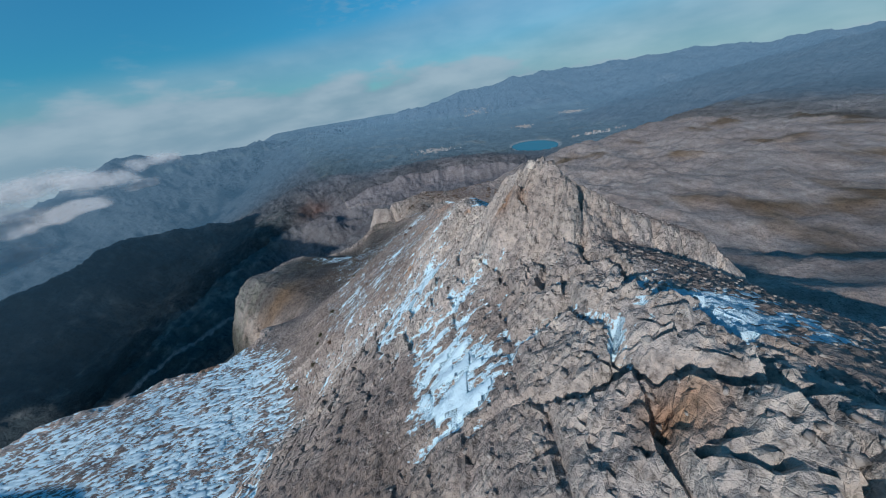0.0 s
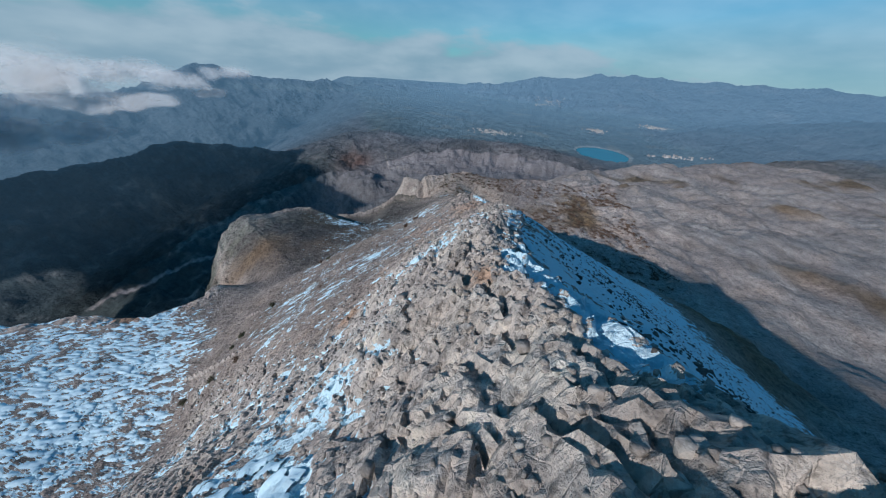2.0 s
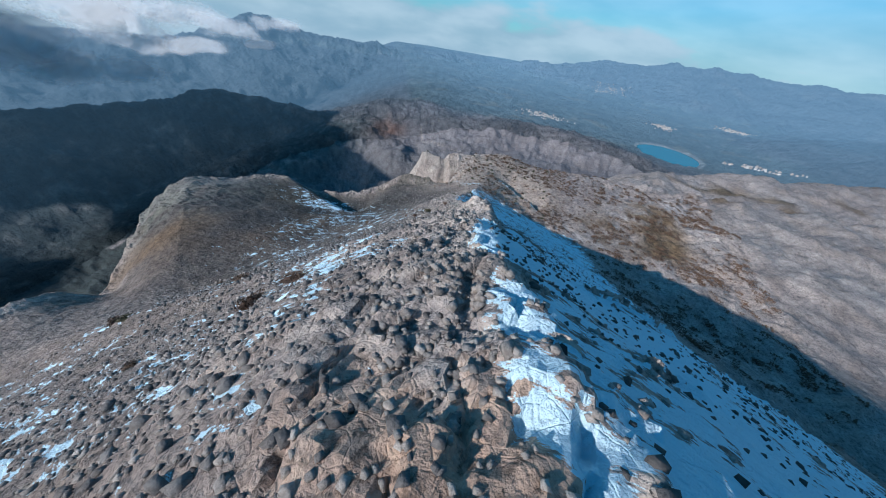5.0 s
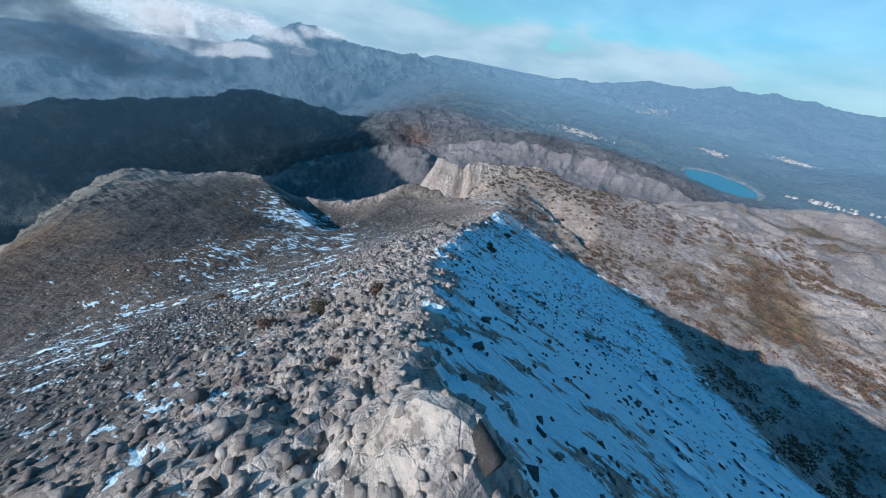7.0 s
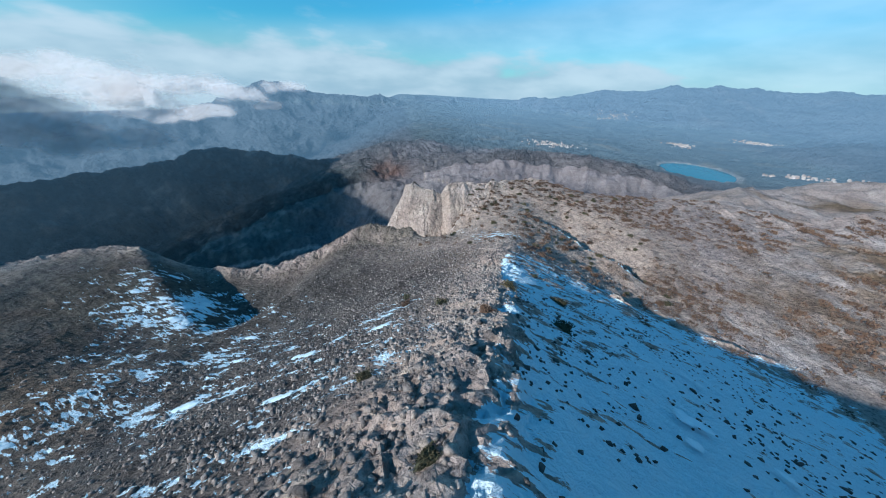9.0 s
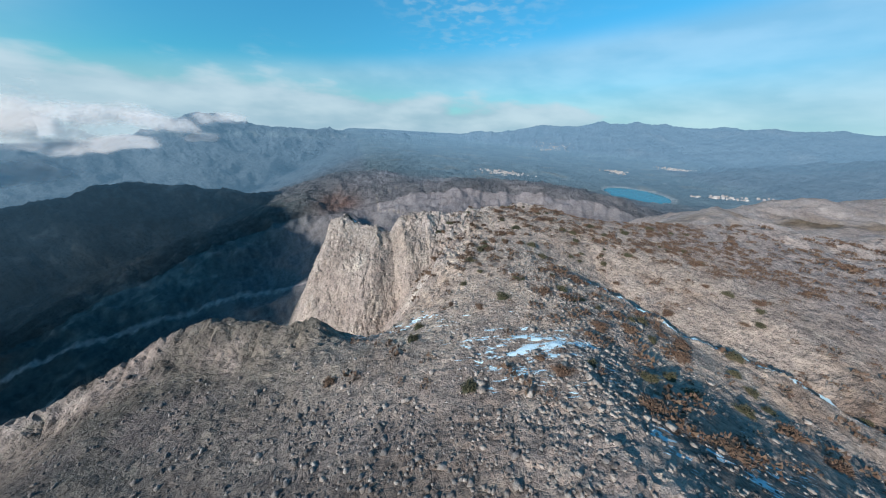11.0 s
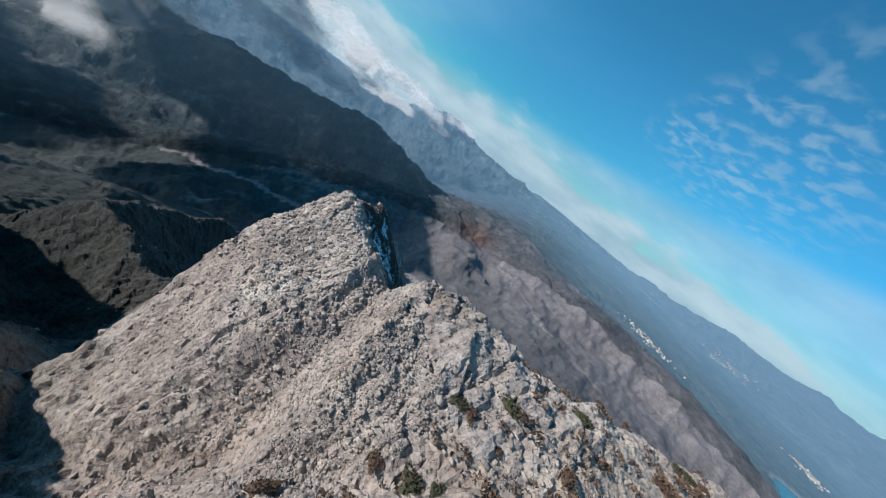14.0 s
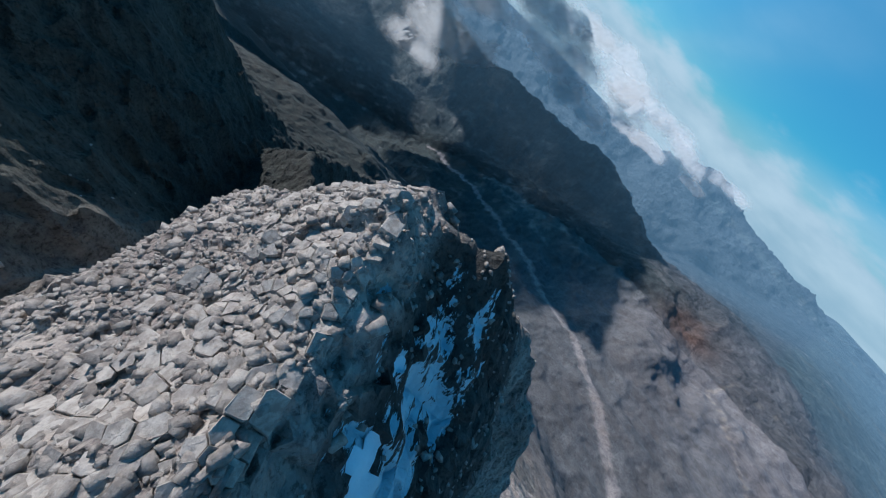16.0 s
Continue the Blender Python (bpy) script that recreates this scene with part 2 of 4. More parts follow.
# the upland's edge, west and north: x, y, the fall beyond it
EDGE = [(-230, -400, 0.8), (-200, 20, 1.0), (-172, 66, 1.5), (-128, 80, 1.75), (-106, 86, 1.8), (-98, 100, 1.8), (-106, 110, 1.8), (-121, 122, 1.9), (-146, 138, 2.2), (-162, 157, 2.4),
        (-163, 182, 2.3), (-143, 206, 1.8), (-122, 217, 1.6), (-98, 226, 1.6), (-84, 240, 1.55), (-71, 246.5, 1.45), (-62, 253, 1.2), (-60, 266, 1.35), (-60, 280, 1.5),
        (-60, 300, 1.6), (-50, 318, 1.3), (-20, 335, 0.8), (20, 372, 0.6), (120, 520, 0.6), (280, 610, 0.55), (700, 860, 0.4), (2400, 1500, 0.3)]
DARK_MOUNTAIN = [(-300, 668, 340, 0.5, 0.35), (-420, 745, 326, 0.55, 0.4), (-560, 800, 305, 0.6, 0.4), (-707, 839, 312, 0.62, 0.4), (-860, 790, 316, 0.62, 0.4), (-986, 709, 336, 0.6, 0.4),
                 (-1120, 480, 290, 0.55, 0.4), (-1280, 213, 262, 0.5, 0.4), (-1500, -250, 250, 0.5, 0.4)]
LOW_HILLS = [(-520, 800, 338, 0.35, 0.35), (-486, 995, 383, 0.35, 0.35), (-330, 970, 374, 0.3, 0.3), (-183, 930, 396, 0.3, 0.3), (57, 935, 402, 0.32, 0.32), (150, 905, 390, 0.35, 0.32), (215, 850, 372, 0.4, 0.3)]
FAR_WEST = [(-2700, -600, 180, 0.3, 0.3), (-2500, 300, 215, 0.3, 0.3), (-2450, 1000, 280, 0.32, 0.3), (-2330, 1600, 345, 0.35, 0.32), (-2280, 1950, 478, 0.42, 0.4), (-2050, 2200, 408, 0.3, 0.32),
            (-1850, 2350, 395, 0.3, 0.3), (-1710, 2460, 415, 0.35, 0.35), (-1450, 2650, 390, 0.3, 0.3), (-1000, 3000, 368, 0.3, 0.3)]
FAR_NORTH = [(-1700, 3200, 380, 0.2, 0.2), (-700, 3350, 410, 0.2, 0.2), (0, 3450, 520, 0.25, 0.25), (357, 3430, 560, 0.25, 0.25), (830, 3350, 612, 0.28, 0.28), (1150, 3300, 585, 0.25, 0.25), (1500, 3150, 598, 0.25, 0.25),
             (1900, 2950, 600, 0.25, 0.25), (2300, 2700, 570, 0.2, 0.25), (3500, 2300, 600, 0.2, 0.25)]
FAR_EAST = [(850, 1560, 420, 0.2, 0.2), (1330, 1500, 505, 0.22, 0.22), (1480, 1460, 540, 0.22, 0.22), (1700, 1380, 580, 0.22, 0.22), (2600, 900, 650, 0.2, 0.22)]
STREAM = [(-40, 468), (-100, 502), (-150, 522), (-201, 535), (-305, 546), (-394, 515), (-470, 483), (-547, 441), (-669, 340), (-731, 270)]
TRACK = [(-60, 700), (-170, 690), (-250, 735), (-330, 760), (-380, 850), (-300, 960), (-160, 1040), (60, 1060)]
LAKE = (276.0, 1172.0, 84.0, 104.0, 358.0)


def lowland(x, y):
    fan = 345 + 0.33 * (x + 160) + 0.22 * (y - 546)
    low = soft_min(soft_max(fan, np.full(x.shape, 118.0), 40), np.full(x.shape, 362.0), 30)
    roll = layers(x, y, 420, 4, 41)
    low = low + 10 * roll * step(np.hypot(x - 262, y - 1150), 90, 300)
    low = soft_max(low, ridge(x, y, DARK_MOUNTAIN, 12) + 44 * layers(x, y, 230, 6, 3, 0.55, True) - 8, 10)
    low = soft_max(low, ridge(x, y, LOW_HILLS, 40) + 24 * layers(x, y, 150, 7, 5, 0.62, True) - 8, 12)
    far = np.hypot(x, y) > 900
    fx, fy, lf = x[far], y[far], low[far]
    for nodes, seed, amp in ((FAR_WEST, 7, 95), (FAR_NORTH, 9, 70), (FAR_EAST, 11, 60)):
        lf = soft_max(lf, ridge(fx, fy, nodes, 60) + amp * (layers(fx, fy, 560, 7, seed, 0.56, True) + 0.45 * layers(fx, fy, 210, 5, seed + 1, 0.6, True)) - 0.2 * amp, 18)
    low[far] = lf
    bed = ((x - LAKE[0]) / LAKE[2]) ** 2 + ((y - LAKE[1]) / LAKE[3]) ** 2
    low = np.where(bed < 2.2, low + (LAKE[4] + 3 * step(bed, 1.0, 1.3) - 14 * step(bed, 1.05, 0.8) - low) * step(bed, 2.2, 1.3), low)
    return low


def upland(x, y):
    """The smooth top of the massif, without its cliffs."""
    east = 468 + 22 * np.exp(-(np.maximum(y, 90) - 165) / 90) + 9 * bump_at(x, y, 92, 192, 50) + 5.0 * layers(x, y, 110, 4, 21) * step(x, 20, 90)
    east = east + 0.045 * np.maximum(np.hypot(x, y) - 520, 0) * step(x, 200, 700) + 0.00002 * np.maximum(x - 100, 0) ** 2
    flank, _ = along(x, y, [(-40, 80), (-85, 128), (-158, 172), (-200, 198)])
    flank = np.maximum(flank, 0) * step(x, -80, -96) * step(y, 104, 124)
    bench = 511 + 0.12 * (x + 80) - np.minimum(0.35 * flank + 0.02 * flank ** 2, 60) - 0.09 * (y - 100) - 0.0017 * np.clip(y - 150, 0, 75) ** 2 - 6 * bump_at(x, y, -98, 203, 26) + 2.5 * layers(x, y, 45, 3, 23)
    side, _ = along(x, y, [(q[0], q[1]) for q in CREST] + [(-50, 300), (-70, 420)])
    mixed = step(side, -30, 30)
    base = east * (1 - mixed) + bench * mixed
    base = np.where(y > 235, base * (1 - step(y, 235, 260)) + np.minimum(base, np.maximum(493 - 0.3 * np.maximum(x + 30, 0), 473)) * step(y, 235, 260), base)
    wide = step(np.abs(side), 6, 18)
    crest = falling(x, y, CREST, 2.5) * (1 - wide) + falling(x, y, CREST_WIDE, 2.5) * wide
    top = soft_max(crest, base, 4) - 0.4
    top = soft_max(top, ridge(x, y, SHADE_SHOULDER, 8), 6)
    top = soft_max(top, ridge(x, y, TOWER, 0.8), 0.8)
    top = soft_max(top, ridge(x, y, KNOLL, 6), 5)
    rib, (size,) = along(x, y, RIB)
    return top - size * step(rib, -0.4, 3.4) * step(rib, 26, 5) * step(x, -45, -38) * step(x, -3, -9)


def massif(x, y):
    """The upland with its cliffs, and the lowland below them."""
    wob = 1.0 * step(np.abs(x) + np.abs(y), 30, 500)
    wx = x + 4 * layers(x, y, 26, 4, 31, 0.6) + 10 * wob * layers(x, y, 150, 3, 33)
    wy = y + 4 * layers(x, y, 26, 4, 32, 0.6) + 10 * wob * layers(x, y, 150, 3, 34)
    calm = np.exp(-(((x + 80) / 30) ** 2 + ((y - 275) / 30) ** 2))
    wx, wy = wx + (x - wx) * calm, wy + (y - wy) * calm
    off, (fall,) = beyond(wx, wy, EDGE)
    out = np.maximum(off, 0)
    common = 1.15 - 0.6 * step(x, -140, 140)
    drop = common * out + (fall - common) * np.minimum(out, 30) * step(out, 125, 35)
    # steep at the brow, a fan of scree below
    drop = np.where(drop > 70, 70 + (drop - 70) * 0.62, drop)
    up = upland(x, y) - drop - 9.0 * bump_at(x, y, -70, 258, 10, 7.5) 
    brow, _ = along(x, y, [(-88, 238), (-80, 241), (-71, 246)])
    up = up + 3.2 * np.exp(-(brow / 2.6) ** 2) - 2.0 * bump_at(x, y, -64, 251, 8, 5)
    up = up - 7 * step(y + 0.25 * (x + 98), 197, 208) * step(x, -80, -92) * step(x, -150, -130) * step(y, 238, 216)
    crag = falling(x, y, CRAG, 0.8)
    back, _ = along(x, y, [(q[0], q[1]) for q in CRAG])
    crag = crag - (1.5 * np.maximum(-back - 11, 0) + 0.85 * np.maximum(back - 8, 0)) * step(x, -105, -96)
    crag = soft_max(crag - 1.5 * np.maximum(np.abs(back) - 30, 0), falling(x, y, CRAG_RIB, 0.8) - 1.5 * np.maximum(np.abs(along(x, y, [(q[0], q[1]) for q in CRAG_RIB])[0]) - 22, 0), 0.8)
    up = soft_max(up, crag, 1.5)
    low = np.full(x.shape, -500.0)
    shows = (up < 480) | (np.hypot(x, y) > 600)
    low[shows] = lowland(x[shows], y[shows])
    return soft_max(up, low, 8), off


def near_path(x, y):
    d, _ = along(x, y, [(q[0], q[1]) for q in CREST] + [(-66, 291), (-95, 284)])
    return np.abs(d), d


def relief(x, y, off, slope):
    """Rock and rubble on the smooth land, and how rocky each place is."""
    dist, side = near_path(x, y)
    close, mid = step(dist, 120, 60) * step(y, 420, 330) * step(y, -60, -10), step(dist, 420, 160) * step(y, 700, 420)
    cliff = step(off, 0, 5) * step(slope, 1.1, 1.5) * step(y, 266, 258)
    close = close * (1 - 0.85 * cliff)
    rock = np.clip(step(slope, 0.75, 1.15) + step(dist, 9, 3) * step(y, 245, 215) * step(side, -3.5, -0.5) + bump_at(x, y, -84, 284, 16, 10), 0, 1)
    rock = np.maximum(rock, step(off, -7, -1) * step(off, 60, 25) * step(y, 380, 330))
    rock = rock * (0.75 + 0.5 * layers(x, y, 18, 2, 51))
    z = mid * (0.45 + 1.9 * rock) * (1.6 - 1.0 * step(y, 110, 70) * step(dist, 60, 30)) * layers(x, y, 16, 5, 53, 0.6, True)
    z = z + step(side, -45, -110) * step(np.hypot(x, y), 2200, 800) * (12.0 * layers(x, y, 95, 3, 54, 0.55, True) + 4.2 * layers(x, y, 30, 4, 59, 0.62, True) + 1.3 * layers(x, y, 9, 2, 60, 0.6, True))
    z = z + 5.0 * step(off, 2, 14) * step(off, 160, 90) * step(y, 420, 330) * layers(x, y, 22, 4, 56, 0.6, True) * (1 - bump_at(x, y, -86, 284, 14, 12))
    z = z + step(dist, 120, 500) * step(np.hypot(x, y), 3500, 900) * 7 * layers(x, y, 70, 5, 55, 0.6, True)
    z = z + 4.5 * cliff * step(off, 70, 40) * layers(x, y, 8, 3, 73, 0.55, True)
    z = z + 3.4 * bump_at(x, y, -150, 150, 24, 26) * layers(x, y, 9, 4, 75, 0.6, True)
    # two outcrops on the crest
    z = z + 2.2 * bump_at(x, y, -15.4, 144.3, 1.7, 1.4) + 2.0 * bump_at(x, y, -12.9, 136.8, 1.7, 2.3)
    wx, wy = x + 0.9 * grain(x / 2.3, y / 2.3, 57), y + 0.9 * grain(x / 2.3, y / 2.3, 58)
    close = close * (1 - 0.6 * step(side, -2.5, -6) * step(y, 48, 58) * step(y, 250, 225))
    big = step(y, 95, 60) * (0.35 + 0.9 * step(y, 50, 42))
    crack, cid, ox, oy = cells(wx, wy * 0.8 + wx * 0.3, 3.6, 61)
    z = z + close * rock * (0.35 + 0.65 * big) * (0.9 * (cid - 0.5) + 0.6 * (ox * np.cos(cid * 40) + oy * np.sin(cid * 40)) - 1.3 * step(crack, 0.12 + 0.09 * step(y, 75, 50), 0.0))
    crack, cid, ox, oy = cells(wx + 0.3 * wy, wy, 1.35, 63)
    z = z + close * (0.2 + 0.8 * rock) * (1 - 0.4 * step(y, 96, 112) * step(y, 250, 236)) * (0.36 * (cid - 0.5) + 0.3 * (ox * np.cos(cid * 50) + oy * np.sin(cid * 50)) - 0.42 * step(crack, 0.16, 0.0))
    z = z + close * (0.3 + 0.7 * rock) * 0.34 * layers(x, y, 1.6, 2, 65, 0.6)
    crack, cid, ox, oy = cells(wx - 0.4 * wy, wy + 0.2 * wx, 0.62, 69)
    z = z + step(y, 104, 92) * close * (0.25 + 0.75 * rock) * (0.26 * (cid - 0.5) + 0.26 * (ox * np.cos(cid * 60) + oy * np.sin(cid * 60)) - 0.26 * step(crack, 0.22, 0.0))
    stones = cells(x + 0.2 * grain(x, y, 71), y, 0.85, 67)
    z = z + close * (1 - 0.5 * rock) * 0.30 * np.maximum(0, stones[1] - 0.35) * step(np.hypot(stones[2], stones[3]), 0.5, 0.1)
    return z, rock


def snow_depth(x, y, dist, side):
    """Where snow lies: about 0 where it just covers the stones, below it where they stick out."""
    face = step(side, 1.0, -0.6) * step(side, -66 - 30 * step(y, 160, 90), -50 - 25 * step(y, 160, 90)) * step(y, 44, 54) * step(y, 258, 215)
    face = face * (1.0 + 0.14 * step(side, -2, -14))
    west = step(x, -20, -44) * step(x, -200, -185) * step(y, 112, 84) * step(y, -60, 10)
    west = west * step(x + 0.8 * (y - 20), -5, -34)
    hollow = bump_at(x, y, -102, 200, 34, 18) * 0.8
    saddle = bump_at(x, y, -66, 252, 10, 6) * 0.85 + bump_at(x, y, -44, 243, 9, 8) * 0.86
    crag = bump_at(x, y, -87.5, 288.5, 6.5, 5) * 1.08 + bump_at(x, y, -83, 286.8, 3.6, 3) * 0.45 * step(y, 283.4, 284.8)
    drift = layers(x, y, 15, 3, 85)
    start = bump_at(x, y, 18, 21, 9, 5) * 0.64 + bump_at(x, y, 12, 17.6, 6, 2.4) * 0.75 + bump_at(x, y, -1, 19.5, 4, 4) * 0.8 + bump_at(x, y, -9, 45, 9, 11) * 1.05 + bump_at(x, y, -2, 27, 5, 7) * 0.7 + bump_at(x, y, -1, 80, 9, 9) * 0.75 + bump_at(x, y, -9, 66, 9, 9) * 0.65
    rib, _ = along(x, y, [q[:2] for q in RIB])
    streak = step(rib, -0.6, 0.6) * step(rib, 6.5, 3.5) * step(x, -42, -36) * step(x, -6, -10) * 1.35
    slope = (0.56 + 0.06 * step(y, 100, 140) + 0.3 * drift) * step(side, 1, 8) * step(side, 85, 45) * step(y, 30, 60) * step(y, 232, 195)
    amount = np.max([face, 0.84 * west, hollow, saddle, crag, start + 0.3 * drift * step(start, 0.05, 0.3), streak, slope], axis=0)
    a, b = 0.93 * x + 0.35 * y, -0.35 * x + 0.93 * y
    ragged = layers(a / 2.4, b, 1.15, 2, 81, 0.6) * 0.58 + layers(a / 1.9, b, 3.6, 3, 83, 0.6) * 0.42 + layers(a / 2, b, 21, 2, 87) * 0.22
    return 0.8 * amount + ragged * (0.35 + 0.65 * np.minimum(amount, 1)) - 0.56


def spread(lo, hi, gap, slow, low_end, high_end):
    """Grid lines: even from lo to hi, slowly wider for a stretch of so many metres on either side, then fast."""
    def outward(start, way, end):
        g, v, lines = gap, start, []
        while (end - v) * way > 0:
            g *= 1.013 if abs(v - start) < slow[way > 0] else 1.06
            v += way * g
            lines.append(v)
        return lines
    mid = list(np.arange(lo, hi, gap))
    return np.array(outward(lo, -1, low_end)[::-1] + mid + outward(mid[-1], 1, high_end))


def mesh_from(name, verts, quads):
    me = bpy.data.meshes.new(name)
    me.vertices.add(len(verts))
    me.vertices.foreach_set("co", np.ascontiguousarray(verts, dtype=np.float32).ravel())
    me.loops.add(quads.size)
    me.loops.foreach_set("vertex_index", np.ascontiguousarray(quads, dtype=np.int32).ravel())
    me.polygons.add(len(quads))
    me.polygons.foreach_set("loop_start", np.arange(0, quads.size, quads.shape[1], dtype=np.int32))
    me.update(calc_edges=True)
    return me


def set_colors(me, name, rgb):
    layer = me.attributes.new(name, "FLOAT_COLOR", "POINT")
    layer.data.foreach_set("color", np.c_[rgb, np.ones(len(rgb))].astype(np.float32).ravel())


# ---- materials ----


def surface(name, rough=0.9):
    m = bpy.data.materials.new(name)
    m.use_nodes = True
    nt = m.node_tree
    bsdf = nt.nodes["Principled BSDF"]
    bsdf.inputs["Roughness"].default_value = rough
    bsdf.inputs["Specular IOR Level"].default_value = 0.25
    return m, nt, bsdf


def add_bump(nt, bsdf, height, distance, strength=1.0):
    b = node(nt, "ShaderNodeBump", Strength=strength, Distance=distance)
    nt.links.new(height, b.inputs["Height"])
    nt.links.new(b.outputs[0], bsdf.inputs["Normal"])


def ground_material():
    m, nt, bsdf = surface("ground_rock", 0.93)
    tint = nt.nodes.new("ShaderNodeAttribute")
    tint.attribute_name = "tint"
    geo = nt.nodes.new("ShaderNodeNewGeometry")
    pos = geo.outputs["Position"]
    speck = noise_node(nt, pos, 2.4, 6, 0.7)
    patch = noise_node(nt, pos, 0.22, 5, 0.6)
    wide = noise_node(nt, pos, 0.012, 6, 0.62)
    col = mix_color(nt, ramp_node(nt, speck, 0.34, 0.68, 0.0, 1.0), tint.outputs["Color"], (1.32, 1.28, 1.24), "MULTIPLY")
    dark = mix_color(nt, ramp_node(nt, speck, 0.48, 0.36), col, (0.52, 0.51, 0.50), "MULTIPLY")
    dull = mix_color(nt, ramp_node(nt, patch, 0.40, 0.60), dark, (0.84, 0.84, 0.86), "MULTIPLY")
    blotch = noise_node(nt, pos, 0.065, 7, 0.68)
    dull = mix_color(nt, ramp_node(nt, blotch, 0.46, 0.60), dull, (0.84, 0.82, 0.80), "MULTIPLY")
    hue = mix_color(nt, ramp_node(nt, wide, 0.42, 0.62), dull, (0.86, 0.84, 0.84), "MULTIPLY")
    mottle = noise_node(nt, pos, 0.75, 8, 0.74)
    hue = mix_color(nt, ramp_node(nt, mottle, 0.50, 0.62), hue, (0.60, 0.61, 0.63), "MULTIPLY")
    hue = mix_color(nt, ramp_node(nt, mottle, 0.46, 0.36), hue, (1.22, 1.24, 1.20), "MULTIPLY")
    # thin snow between the stones, torn at a finer scale than the ground's own shape
    lies = nt.nodes.new("ShaderNodeAttribute")
    lies.attribute_name = "snow_cover"
    drawn = nt.nodes.new("ShaderNodeMapping")
    drawn.inputs["Rotation"].default_value = (0, 0, radians(-20))
    drawn.inputs["Scale"].default_value = (0.34, 1.5, 0.9)
    nt.links.new(pos, drawn.inputs[0])
    torn = math_node(nt, "SUBTRACT", noise_node(nt, drawn.outputs[0], 1.9, 5, 0.68), 0.5)
    snowy = ramp_node(nt, math_node(nt, "ADD", lies.outputs["Fac"], math_node(nt, "MULTIPLY", torn, 1.15)), 0.0, 0.05)
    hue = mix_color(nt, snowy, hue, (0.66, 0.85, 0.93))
    nt.links.new(hue, bsdf.inputs["Base Color"])
    bent = nt.nodes.new("ShaderNodeVectorMath")
    bent.operation = "MULTIPLY_ADD"
    swirl = node(nt, "ShaderNodeTexNoise", Scale=0.9, Detail=3.0)
    nt.links.new(pos, swirl.inputs["Vector"]), nt.links.new(swirl.outputs[1], bent.inputs[0]), nt.links.new(pos, bent.inputs[2])
    bent.inputs[1].default_value = (0.2, 0.2, 0.2)
    cracks = []
    for scale, wide_gap in ((1.5, 0.05), (0.55, 0.035)):
        vor = node(nt, "ShaderNodeTexVoronoi", Scale=scale)
        vor.feature = "DISTANCE_TO_EDGE"
        nt.links.new(bent.outputs[0], vor.inputs["Vector"])
        cracks.append(ramp_node(nt, vor.outputs["Distance"], 0.0, wide_gap))
    fine = noise_node(nt, pos, 4.0, 6, 0.72)
    coarse = noise_node(nt, pos, 0.08, 9, 0.66)
    both = math_node(nt, "ADD", math_node(nt, "MULTIPLY", fine, 0.22), math_node(nt, "MULTIPLY", coarse, 3.2))
    both = math_node(nt, "ADD", both, math_node(nt, "MULTIPLY", cracks[0], 0.035))
    both = math_node(nt, "ADD", both, math_node(nt, "MULTIPLY", cracks[1], 0.045))
    add_bump(nt, bsdf, both, 1.0, 0.9)
    return m


def distance_material():
    """The far mountains, with the blue haze of the air put into their colour and glow."""
    m, nt, bsdf = surface("distance", 1.0)
    tint = nt.nodes.new("ShaderNodeAttribute")
    tint.attribute_name = "tint"
    far = nt.nodes.new("ShaderNodeAttribute")
    far.attribute_name = "haze_share"
    geo = nt.nodes.new("ShaderNodeNewGeometry")
    wide = noise_node(nt, geo.outputs["Position"], 0.006, 8, 0.65)
    grit = noise_node(nt, geo.outputs["Position"], 0.035, 8, 0.7)
    col = mix_color(nt, ramp_node(nt, wide, 0.42, 0.58), tint.outputs["Color"], (0.66, 0.69, 0.71), "MULTIPLY")
    col = mix_color(nt, ramp_node(nt, grit, 0.44, 0.58), col, (0.72, 0.72, 0.72), "MULTIPLY")
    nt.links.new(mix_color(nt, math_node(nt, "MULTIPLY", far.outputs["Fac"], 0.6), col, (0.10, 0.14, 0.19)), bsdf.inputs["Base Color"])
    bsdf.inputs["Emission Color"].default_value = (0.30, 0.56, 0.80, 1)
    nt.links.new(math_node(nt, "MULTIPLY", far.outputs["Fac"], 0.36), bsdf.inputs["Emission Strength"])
    add_bump(nt, bsdf, noise_node(nt, geo.outputs["Position"], 0.014, 10, 0.7), 80.0, 0.9)
    return m


def snow_material():
    m, nt, bsdf = surface("snow", 0.6)
    geo = nt.nodes.new("ShaderNodeNewGeometry")
    n = noise_node(nt, geo.outputs["Position"], 0.9, 6, 0.6)
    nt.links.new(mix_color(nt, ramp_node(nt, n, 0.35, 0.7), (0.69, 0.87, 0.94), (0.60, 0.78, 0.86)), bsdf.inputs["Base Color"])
    add_bump(nt, bsdf, noise_node(nt, geo.outputs["Position"], 2.0, 5, 0.65), 0.12, 0.8)
    return m


def water_material():
    m, nt, bsdf = surface("lake_water", 0.25)
    bsdf.inputs["Base Color"].default_value = (0.02, 0.16, 0.22, 1)
    geo = nt.nodes.new("ShaderNodeNewGeometry")
    add_bump(nt, bsdf, noise_node(nt, geo.outputs["Position"], 0.3, 4, 0.6), 0.2, 0.3)
    return m


GROUND, SNOW, WATER, DISTANCE = ground_material(), snow_material(), water_material(), distance_material()

# ---- ground ----
GAP = 0.34
XS = spread(-106.0, 22.0, GAP, (400, 400), -206.0, 98.0)
YS = spread(4.0, 304.0, GAP * 1.1, (400, 400), -12.0, 380.0)
